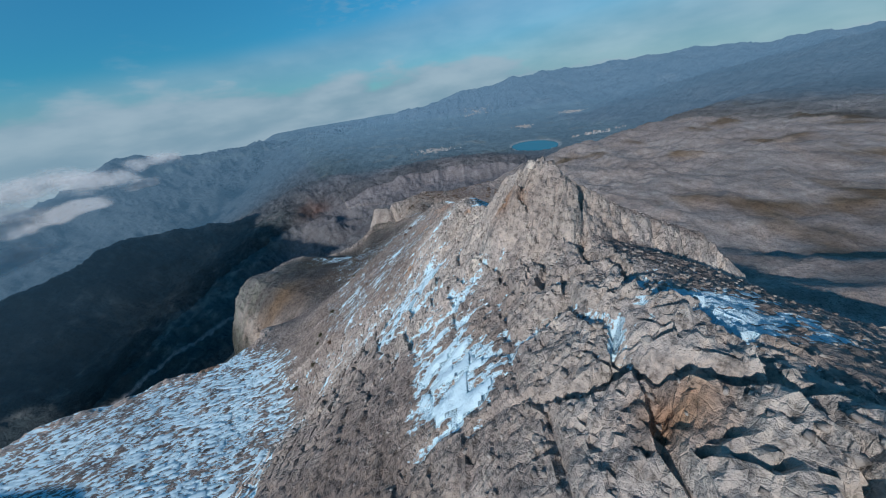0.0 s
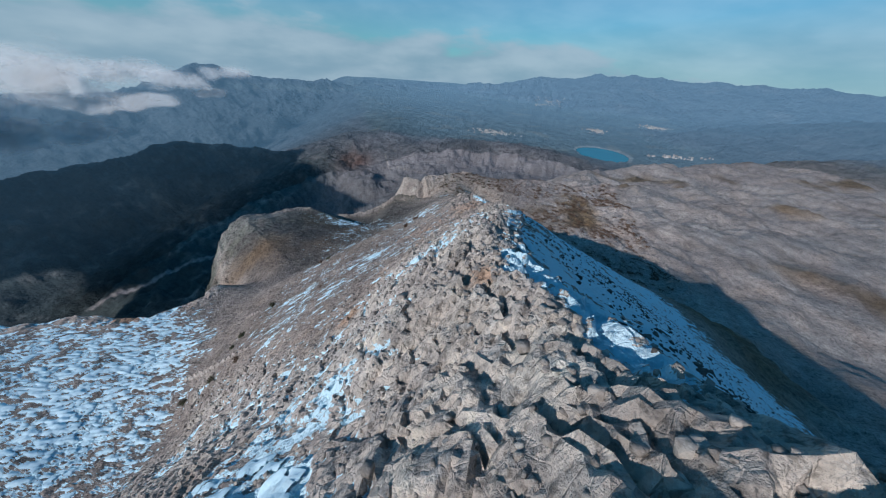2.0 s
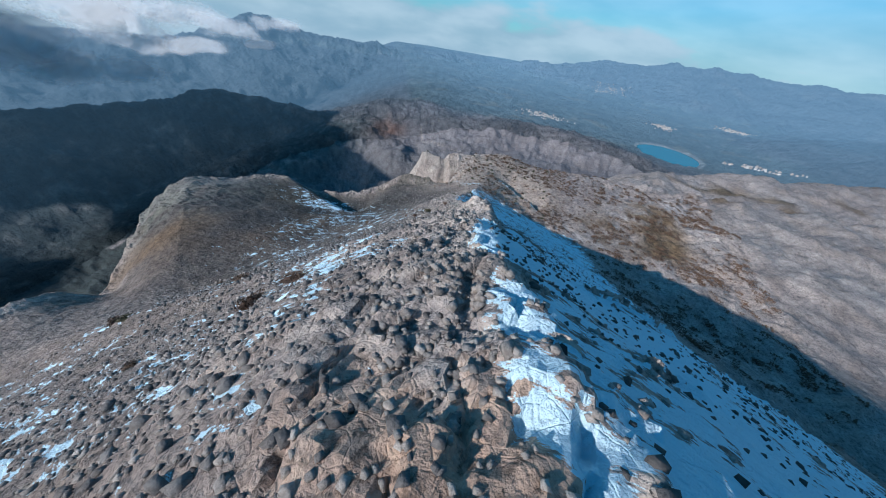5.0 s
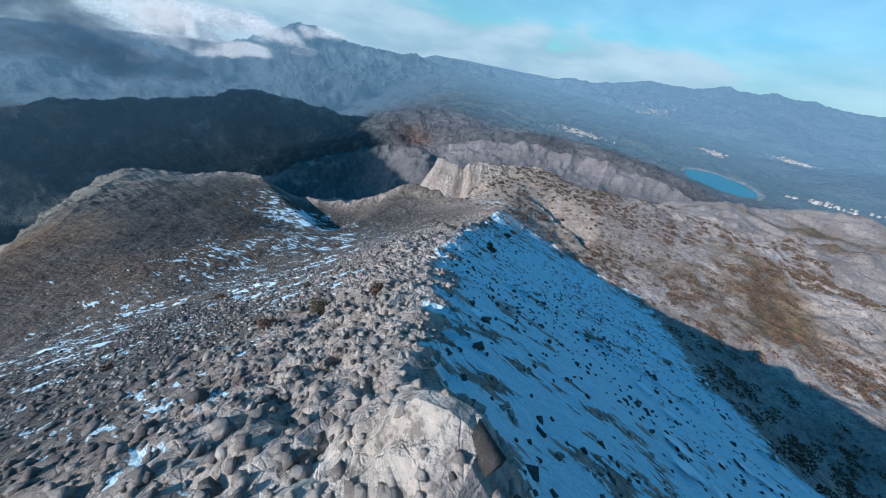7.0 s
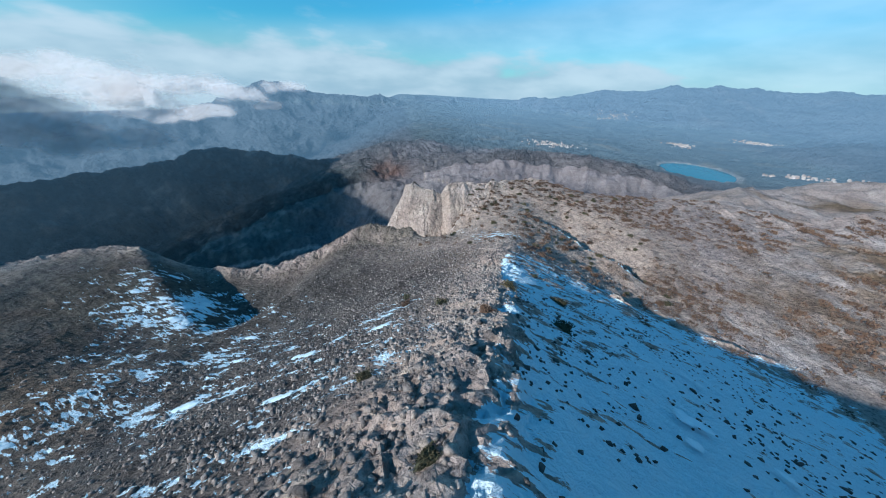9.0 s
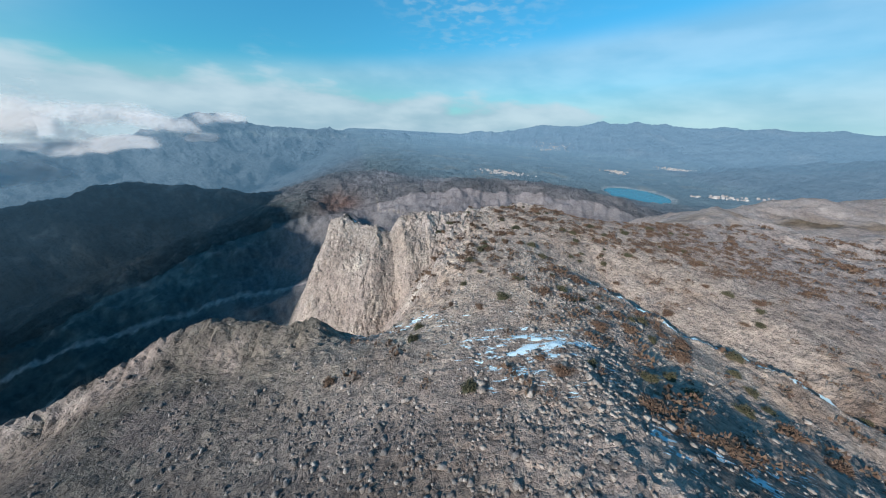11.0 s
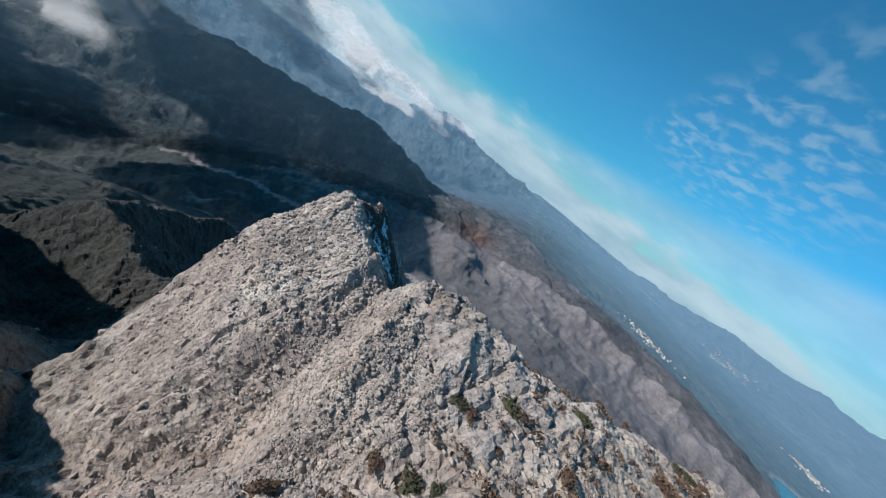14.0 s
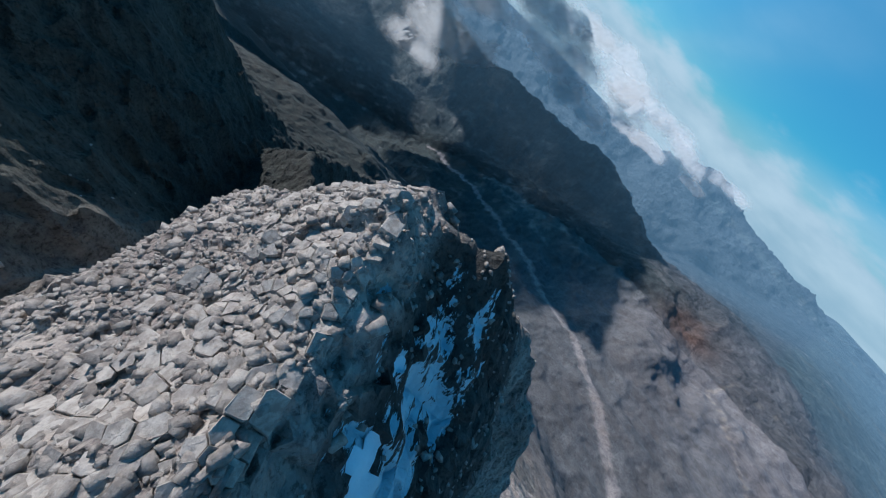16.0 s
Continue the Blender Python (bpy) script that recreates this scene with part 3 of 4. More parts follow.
# closer lines along the rocky first stretch
XS = np.sort(np.r_[XS[(XS < -13) | (XS > 15)], np.arange(-12.8, 15, 0.23)])
YS = np.sort(np.r_[YS[(YS < 9) | (YS > 98)], np.arange(9.2, 98, 0.25)])
HUB = (-40.0, 170.0)


def tints(x, y, z, off, slope, rock, dist, side):
    """The ground's colours by zone; shade and haze are put into some of them."""
    def blend(col, other, w):
        return col + (np.array(other) - col) * np.clip(w, 0, 1)[:, None]
    n1, n2, n3 = layers(x, y, 30, 4, 91), layers(x, y, 6, 3, 92), layers(x, y, 260, 5, 93)
    col = np.tile(np.array((0.37, 0.305, 0.26)), (len(x), 1))
    col = blend(col, (0.50, 0.44, 0.395), rock)
    col = blend(col, (0.63, 0.57, 0.51), rock * step(y, 80, 52))
    col = blend(col, (0.55, 0.515, 0.46), rock * step(n2, 0.0, 0.5))
    col = blend(col, (0.42, 0.20, 0.08), 0.8 * rock * step(n1 + 0.7 * n2, 0.24, 0.5) * step(y, 140, 90))
    # the crag's north face, its shade put into the rock colour
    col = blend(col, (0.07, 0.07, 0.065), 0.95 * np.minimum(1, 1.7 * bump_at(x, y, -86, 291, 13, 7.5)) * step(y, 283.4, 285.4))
    col = blend(col, (0.46, 0.23, 0.09), 0.75 * np.maximum(bump_at(x, y, 5.0, 33.0, 0.9, 1.6), bump_at(x, y, 6.6, 31.6, 0.8, 0.9) + bump_at(x, y, 8.4, 13.4, 1.5, 1.1)) * step(n2, -0.35, 0.1))
    scree = step(side, 8, 22) * step(off, 0, -10) * (1 - rock)
    col = blend(col, (0.27, 0.228, 0.20), 0.85 * scree)
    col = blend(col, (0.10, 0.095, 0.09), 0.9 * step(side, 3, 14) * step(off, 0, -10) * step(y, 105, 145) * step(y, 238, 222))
    col = blend(col, (0.085, 0.085, 0.07), 0.85 * bump_at(x, y, -115, 196, 42, 26) * step(n2 + n1, -0.5, 0.1))
    grass = np.maximum(bump_at(x, y, -118, 140, 26, 30), bump_at(x, y, -100, 165, 30, 24)) * step(n1, -0.3, 0.3)
    col = blend(col, (0.185, 0.125, 0.075), 0.85 * grass)
    # dark green growth in the saddle, deepened to stand in for its shade
    col = blend(col, (0.09, 0.095, 0.07), 0.9 * np.minimum(1, 1.6 * bump_at(x, y, -72, 249, 15, 9)) * step(n2, -0.5, 0.2))
    col = blend(col, (0.27, 0.26, 0.245), 0.85 * np.minimum(1, 1.6 * bump_at(x, y, -160, 170, 16, 30)))
    col = blend(col, (0.105, 0.10, 0.085), 0.85 * np.minimum(1, 1.5 * bump_at(x, y, -82, 238, 15, 13)) * step(n2 + n1, -0.5, 0.1))
    col = blend(col, (0.20, 0.205, 0.175), 0.8 * np.minimum(1, 1.5 * bump_at(x, y, -154, 150, 18, 26)) * step(n2, -0.4, 0.2))
    col = blend(col, (0.61, 0.57, 0.51), 0.75 * rock * bump_at(x, y, 0.5, 86, 5, 9))
    knoll = step(y, 232, 256) * step(off, 2, -4) * step(x, 40, 0)
    col = blend(col, (0.53, 0.445, 0.365), knoll * 0.85)
    col = blend(col, (0.20, 0.13, 0.085), 0.7 * knoll * step(x, -52, -22) * step(n1 + 0.5 * n2, 0.0, 0.5))
    plateau = step(side, -30, -60) * step(np.hypot(x, y), 1400, 900)
    col = blend(col, (0.40, 0.345, 0.31), plateau)
    col = blend(col, (0.20, 0.14, 0.085), plateau * step(layers(x, y, 90, 4, 95), 0.05, 0.4))
    dust = bump_at(x - 0.6 * (y - 270), y, 40, 270, 14, 60) * step(n2 + n1, -0.3, 0.5)
    col = blend(col, (0.55, 0.53, 0.52), 0.45 * dust)
    # cliffs below the brow, their shade put into a near-black colour
    cliff_shade = step(off, 1, 10) * step(y, 272, 250) * step(x, -72, -86)
    col = blend(col, (0.05, 0.055, 0.045), 0.92 * cliff_shade)
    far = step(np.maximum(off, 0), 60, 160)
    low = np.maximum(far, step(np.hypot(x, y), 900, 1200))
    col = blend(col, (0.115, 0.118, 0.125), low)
    # slopes under the western cliffs, darkened in colour for the shade on them
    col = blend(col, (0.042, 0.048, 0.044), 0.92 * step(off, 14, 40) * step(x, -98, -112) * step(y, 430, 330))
    plain = step(np.abs(z - 362), 26, 8) * step(y, 950, 1150)
    col = blend(col, (0.12, 0.15, 0.135), 0.9 * plain)
    col = blend(col, (0.30, 0.28, 0.25), plain * step(layers(x, y, 60, 3, 98), 0.38, 0.5))
    col = blend(col, (0.20, 0.18, 0.12), plain * step(layers(x, y, 130, 4, 96), 0.15, 0.4))
    shore = ((x - LAKE[0]) / LAKE[2]) ** 2 + ((y - LAKE[1]) / LAKE[3]) ** 2
    col = blend(col, (0.46, 0.44, 0.39), step(shore, 0.8, 0.95) * step(shore, 1.3, 1.15))
    hills = np.minimum(1, 1.3 * bump_at(x, y, -170, 920, 480, 240))
    col = blend(col, (0.25, 0.232, 0.235), hills * (1 - 0.8 * plain))
    col = blend(col, (0.30, 0.135, 0.075), bump_at(x, y, -470, 800, 70, 50) * step(n3, -0.4, 0.2))
    # dark western scrub, with cloud shade and blue haze put into its colour
    near_dark = step(x, -190, -330) * step(y, 520, 320) * step(x, -900, -740)
    darkm = np.maximum(step(x, -420, -560) * step(y, 900, 780), step(x, -190, -330) * step(y, 520, 320))
    col = blend(col, (0.085, 0.108, 0.112), 0.95 * darkm * low)
    col = blend(col, (0.042, 0.055, 0.055), 0.9 * near_dark * low)
    # paler patches over it, raised to pass for sunlit streaks
    col = blend(col, (0.23, 0.225, 0.21), 0.8 * darkm * low * step(n3 + n1, 0.15, 0.6))
    col = blend(col, (0.24, 0.225, 0.215), 0.8 * bump_at(x, y, -640, 790, 190, 120) * step(n3 + n1, -0.15, 0.35))
    for line, wide, shade in ((STREAM, 6.5, (0.30, 0.27, 0.26)), (TRACK, 2.2, (0.33, 0.29, 0.26))):
        d = np.abs(along(x + 5 * layers(x, y, 40, 2, 99), y, line)[0])
        col = blend(col, shade, low * step(d, wide, 0.55 * wide))
    # far mountains: haze put into the colour, and cloud shade in the west
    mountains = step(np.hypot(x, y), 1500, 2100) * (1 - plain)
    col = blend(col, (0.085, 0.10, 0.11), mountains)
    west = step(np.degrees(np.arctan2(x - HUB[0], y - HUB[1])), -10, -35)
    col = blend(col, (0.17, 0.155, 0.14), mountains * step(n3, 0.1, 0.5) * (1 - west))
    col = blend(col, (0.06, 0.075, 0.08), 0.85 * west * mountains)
    n4 = layers(x, y, 1.6, 2, 97) * step(dist, 160, 60)
    return np.clip(col * np.array((0.975, 0.985, 0.985)) * (1 + 0.26 * n2 + 0.16 * n1 + 0.30 * n4)[:, None], 0.01, 0.9)


def shape(x, y, slope, base, off):
    """Heights, colours and the rest for places with a known slope of the smooth land."""
    extra, rock = relief(x, y, off, slope)
    dist, side = near_path(x, y)
    z = base + extra
    return base, extra, z, dist, side, tints(x, y, z, off, slope, rock, dist, side)


def build_ground():
    global GROUND_OB, HEIGHTS, SNOWED
    gx, gy = np.meshgrid(XS, YS)
    x, y = gx.ravel(), gy.ravel()
    rows, cols = gx.shape
    smooth, off = massif(x, y)
    sy, sx = np.gradient(smooth.reshape(rows, cols), YS, XS)
    base, extra, z, dist, side, colors = shape(x, y, np.hypot(sx, sy).ravel(), smooth, off)
    HEIGHTS = z.reshape(rows, cols)
    idx = np.arange(rows * cols).reshape(rows, cols)
    quads = np.stack([idx[:-1, :-1], idx[:-1, 1:], idx[1:, 1:], idx[1:, :-1]], -1).reshape(-1, 4)
    # the land farther off: rings round the ridge, finer towards the north and west
    turn = np.r_[np.linspace(radians(-150), radians(62), 980, endpoint=False), np.linspace(radians(62), radians(210), 110, endpoint=False)]
    rings = 78 * 1.0125 ** np.arange(331)
    rr, aa = np.meshgrid(rings, turn, indexing="ij")
    px, py = (HUB[0] + rr * np.sin(aa)).ravel(), (HUB[1] + rr * np.cos(aa)).ravel()
    level, brink = massif(px, py)
    land = level.reshape(rr.shape)
    fall = np.hypot(np.gradient(land, rings, axis=0), np.gradient(land, turn, axis=1) / rr)
    _, _, pz, _, _, pcolors = shape(px, py, fall.ravel(), level, brink)
    edge = np.minimum(np.minimum(px - XS[0], XS[-1] - px), np.minimum(py - YS[0], YS[-1] - py))
    pz = pz - 0.8 * step(edge, -1.0, 3.0)
    ring = np.arange(rr.size).reshape(rr.shape)
    nxt = np.roll(ring, -1, axis=1)
    pq = np.stack([ring[:-1], nxt[:-1], nxt[1:], ring[1:]], -1).reshape(-1, 4)[:, ::-1]
    pq = pq[edge[pq].min(axis=1) < 3.5]
    radius = rr.ravel()
    remote = radius[pq].min(axis=1) > 700
    used, inv = np.unique(pq[remote], return_inverse=True)
    fm = mesh_from("backdrop", np.c_[px, py, pz][used], inv.reshape(-1, 4))
    set_colors(fm, "tint", pcolors[used])
    far = fm.attributes.new("haze_share", "FLOAT", "POINT")
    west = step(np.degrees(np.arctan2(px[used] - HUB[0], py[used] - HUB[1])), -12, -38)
    # painted haze: grows with distance, weaker in the west
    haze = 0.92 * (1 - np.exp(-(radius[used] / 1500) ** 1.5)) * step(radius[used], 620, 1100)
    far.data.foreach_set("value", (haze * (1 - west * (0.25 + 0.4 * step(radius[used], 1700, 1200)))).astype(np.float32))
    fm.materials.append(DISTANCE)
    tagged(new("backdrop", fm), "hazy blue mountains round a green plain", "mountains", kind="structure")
    used, inv = np.unique(pq[~remote], return_inverse=True)
    me = mesh_from("ground", np.r_[np.c_[x, y, z], np.c_[px, py, pz][used]], np.r_[quads, inv.reshape(-1, 4) + len(x)])
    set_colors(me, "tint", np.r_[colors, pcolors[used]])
    me.polygons.foreach_set("use_smooth", np.arange(len(me.polygons)) >= len(quads))
    cover = me.attributes.new("snow_cover", "FLOAT", "POINT")
    depth = snow_depth(x, y, dist, side)
    lies = np.clip(np.minimum(0.8 * depth - 0.4 * extra, 1.2 * depth + 0.35), -1, 1)
    cover.data.foreach_set("value", np.r_[lies, np.full(len(used), -1.0)].astype(np.float32))
    me.materials.append(GROUND)
    GROUND_OB = tagged(new("ground", me), "bare limestone mountain ridge with scree slopes above a wide valley", "ground", kind="structure")
    # deeper snow: a sheet over the smooth land, through which the stones stick
    soft = base + 0.6 * extra + 0.8 * np.minimum(depth, 0.5)
    SNOWED = (soft - z).reshape(rows, cols)
    keep = ((soft > z + 0.10) & (depth > 0.25) & ((side > 0) | (depth > 0.75))).reshape(rows, cols)
    use = (keep[:-1, :-1] | keep[:-1, 1:] | keep[1:, 1:] | keep[1:, :-1]).ravel()
    picked = quads[use]
    used, inv = np.unique(picked, return_inverse=True)
    lay = np.where(soft[used] > z[used], soft[used], np.maximum(soft[used], z[used] - 0.3))
    sm = mesh_from("snow", np.c_[x[used], y[used], lay], inv.reshape(-1, 4))
    sm.polygons.foreach_set("use_smooth", np.ones(len(sm.polygons), dtype=bool))
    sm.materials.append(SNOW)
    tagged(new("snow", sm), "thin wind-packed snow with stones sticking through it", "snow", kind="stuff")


build_ground()


def build_lake():
    bm = bmesh.new()
    ring = [bm.verts.new((LAKE[0] + LAKE[2] * math.cos(a) * (1 + 0.06 * math.sin(3 * a)), LAKE[1] + LAKE[3] * math.sin(a), LAKE[4] + 1.4)) for a in (2 * math.pi * k / 72 for k in range(72))]
    bm.faces.new(ring)
    me = bpy.data.meshes.new("water")
    bm.to_mesh(me)
    bm.free()
    me.materials.append(WATER)
    tagged(new("water", me), "small turquoise reservoir on the plain", "lake", kind="structure")


build_lake()


# ---- helpers for things ----


def height_at(x, y, table=None):
    """The ground's height (or the snow's depth over it) at arrays of places."""
    table = HEIGHTS if table is None else table
    x, y = np.asarray(x, float), np.asarray(y, float)
    i, j = np.clip(np.searchsorted(XS, x) - 1, 0, len(XS) - 2), np.clip(np.searchsorted(YS, y) - 1, 0, len(YS) - 2)
    u, v = (x - XS[i]) / (XS[i + 1] - XS[i]), (y - YS[j]) / (YS[j + 1] - YS[j])
    return (table[j, i] * (1 - u) + table[j, i + 1] * u) * (1 - v) + (table[j + 1, i] * (1 - u) + table[j + 1, i + 1] * u) * v


def mesh_object(name, bm, material, parent=None, label="", smooth=False):
    me = bpy.data.meshes.new(name)
    bm.to_mesh(me)
    bm.free()
    for p in me.polygons:
        p.use_smooth = smooth
    me.materials.append(material)
    ob = new(name, me)
    ob.parent = parent
    if label:
        ob["label"] = label
    return ob


def stone_material(name, color, other):
    m, nt, bsdf = surface(name, 0.92)
    info = nt.nodes.new("ShaderNodeObjectInfo")
    geo = nt.nodes.new("ShaderNodeNewGeometry")
    pick = math_node(nt, "FRACT", math_node(nt, "ADD", info.outputs["Random"], geo.outputs["Random Per Island"]))
    grit = noise_node(nt, geo.outputs["Position"], 3.0, 6, 0.7)
    col = mix_color(nt, pick, color, other)
    col = mix_color(nt, ramp_node(nt, grit, 0.36, 0.62), mix_color(nt, 1.0, col, (0.62, 0.60, 0.59), "MULTIPLY"), col)
    nt.links.new(col, bsdf.inputs["Base Color"])
    add_bump(nt, bsdf, noise_node(nt, geo.outputs["Position"], 4.0, 6, 0.72), 0.14, 0.9)
    return m


STONE = stone_material("limestone", (0.57, 0.51, 0.445), (0.42, 0.375, 0.335))
# darker copy of the stone, shade put into it, for the shaded side
SHADED = stone_material("shaded_stone", (0.15, 0.14, 0.13), (0.09, 0.085, 0.08))
SCREE = stone_material("scree_stone", (0.33, 0.305, 0.28), (0.13, 0.12, 0.115))
RUBBLE = stone_material("rubble_stone", (0.52, 0.465, 0.41), (0.31, 0.275, 0.245))


def block_mesh(seed, size, flat):
    """One angular block of limestone: a box broken along random planes, with chipped edges."""
    rng = random.Random(seed)
    bm = bmesh.new()
    bmesh.ops.create_cube(bm, size=1.0)
    for v in bm.verts:
        v.co = Vector((v.co.x * size * rng.uniform(0.8, 1.25), v.co.y * size * rng.uniform(0.7, 1.1), v.co.z * size * flat * rng.uniform(0.8, 1.2)))
    for k in range(3):
        n = Vector((rng.uniform(-1, 1), rng.uniform(-1, 1), rng.uniform(-0.2, 1))).normalized()
        cut = bmesh.ops.bisect_plane(bm, geom=bm.verts[:] + bm.edges[:] + bm.faces[:], plane_co=n * size * rng.uniform(0.36, 0.5), plane_no=n, clear_outer=True)
        edges = [e for e in cut["geom_cut"] if isinstance(e, bmesh.types.BMEdge)]
        if edges:
            bmesh.ops.contextual_create(bm, geom=edges)
    bmesh.ops.bevel(bm, geom=bm.edges[:], offset=size * 0.035, segments=1, affect="EDGES")
    bmesh.ops.triangulate(bm, faces=[f for f in bm.faces if len(f.verts) > 4])
    me = bpy.data.meshes.new("stone")
    bm.to_mesh(me)
    bm.free()
    me.materials.append(STONE)
    return me


def scatter_rubble(name, label, x, y, size, seed, sunk=0.3, material=None):
    """Many small stones in one mesh, each a crooked chip, lying on the ground."""
    rng = np.random.default_rng(seed)
    bm = bmesh.new()
    bmesh.ops.create_cube(bm, size=1.5)
    bmesh.ops.triangulate(bm, faces=bm.faces[:])
    base = np.array([v.co[:] for v in bm.verts])
    tris = np.array([[v.index for v in f.verts] for f in bm.faces])
    bm.free()
    n = len(x)
    v = np.repeat(base[None], n, 0) * (1 + 0.8 * (rng.random((n, len(base), 3)) - 0.55))
    lean = rng.uniform(-0.6, 0.6, n)[:, None]
    v = np.stack([v[..., 0], v[..., 1] * np.cos(lean) - v[..., 2] * np.sin(lean), v[..., 1] * np.sin(lean) + v[..., 2] * np.cos(lean)], -1)
    v = v * np.stack([rng.uniform(0.7, 1.3, n), rng.uniform(0.6, 1.0, n), rng.uniform(0.4, 0.85, n)], -1)[:, None]
    a = rng.uniform(0, 2 * math.pi, n)[:, None]
    v = np.stack([v[..., 0] * np.cos(a) - v[..., 1] * np.sin(a), v[..., 0] * np.sin(a) + v[..., 1] * np.cos(a), v[..., 2]], -1)
    gz = height_at(x, y)
    v = v * size[:, None, None] + np.stack([x, y, gz + size * (0.5 - sunk)], -1)[:, None]
    faces = (tris[None] + (np.arange(n) * len(base))[:, None, None]).reshape(-1, 3)
    me = mesh_from(name, v.reshape(-1, 3), faces)
    me.materials.append(material or RUBBLE)
    return tagged(new(name, me), label, "stones", kind="stuff")


def dist_side(x, y):
    return near_path(x, y)[1]


def place_rubble():
    rng = np.random.default_rng(5)
    n = 40000
    t = rng.random(n)
    line = np.array([(q[0], q[1]) for q in CREST[2:]] + [(-52, 285), (-72, 288), (-92, 283)])
    run = np.r_[0, np.cumsum(np.hypot(*np.diff(line, axis=0).T))]
    cx, cy = np.interp(t * run[-1], run, line[:, 0]), np.interp(t * run[-1], run, line[:, 1])
    r, a = np.abs(rng.normal(0, 17, n)) + 0.5, rng.uniform(0, 2 * math.pi, n)
    x, y = cx + r * np.cos(a), cy + r * np.sin(a)
    size = 0.09 + 0.10 * rng.pareto(2.6, n)
    inside = (x > XS[0]) & (x < XS[-1]) & (y > YS[0]) & (y < YS[-1])
    ok = inside & (size < np.where(y < 52, 0.2, np.where((y > 95) & (y < 236), 0.26, 0.42))) & ((dist_side(x, y) > -1.5) | (size < 0.2) | (y > 235)) & (height_at(x, y, SNOWED) < 0.05) & (layers(x, y, 9, 2, 301) + 0.25 * rng.normal(0, 1, n) > -0.25)
    # stones that stick out of the snow on the shaded side, in a darkened stone colour
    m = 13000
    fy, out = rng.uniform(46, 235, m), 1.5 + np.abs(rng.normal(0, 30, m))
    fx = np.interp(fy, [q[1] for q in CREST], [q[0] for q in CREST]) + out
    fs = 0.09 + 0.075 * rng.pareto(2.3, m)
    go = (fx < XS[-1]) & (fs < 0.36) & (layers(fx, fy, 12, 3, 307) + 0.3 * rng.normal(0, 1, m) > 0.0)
    scatter_rubble("rubble", "loose grey and tan limestone rubble", x[ok], y[ok], size[ok], 6)
    scatter_rubble("rubble", "stones sticking out of shaded snow, coloured dark for the shade", fx[go], fy[go], fs[go], 7, 0.44, SHADED)
    m = 11000
    cx, cy = rng.uniform(-100, -64, m), 282.7 - np.abs(rng.normal(0, 6.5, m))
    cs = 0.07 + 0.075 * rng.pareto(2.2, m)
    go = (cs < 0.3) & (cy > 266)
    scatter_rubble("rubble", "pale broken limestone chips on the crag", cx[go], cy[go], cs[go], 9, 0.25)
    # the dark scree west of the crest
    m = 15000
    sy, out = rng.uniform(98, 236, m), 1.0 + np.abs(rng.normal(0, 24, m))
    sx = np.interp(sy, [q[1] for q in CREST], [q[0] for q in CREST]) - out
    ss = 0.10 + 0.08 * rng.pareto(2.4, m)
    go = (sx > XS[0]) & (ss < 0.34) & (height_at(sx, sy, SNOWED) < 0.05)
    scatter_rubble("rubble", "dark grey scree stones west of the crest", sx[go], sy[go], ss[go], 8, 0.3, SCREE)


place_rubble()
BLOCKS = [block_mesh(400 + k, 1.0, 0.55 + 0.06 * (k % 4)) for k in range(10)]


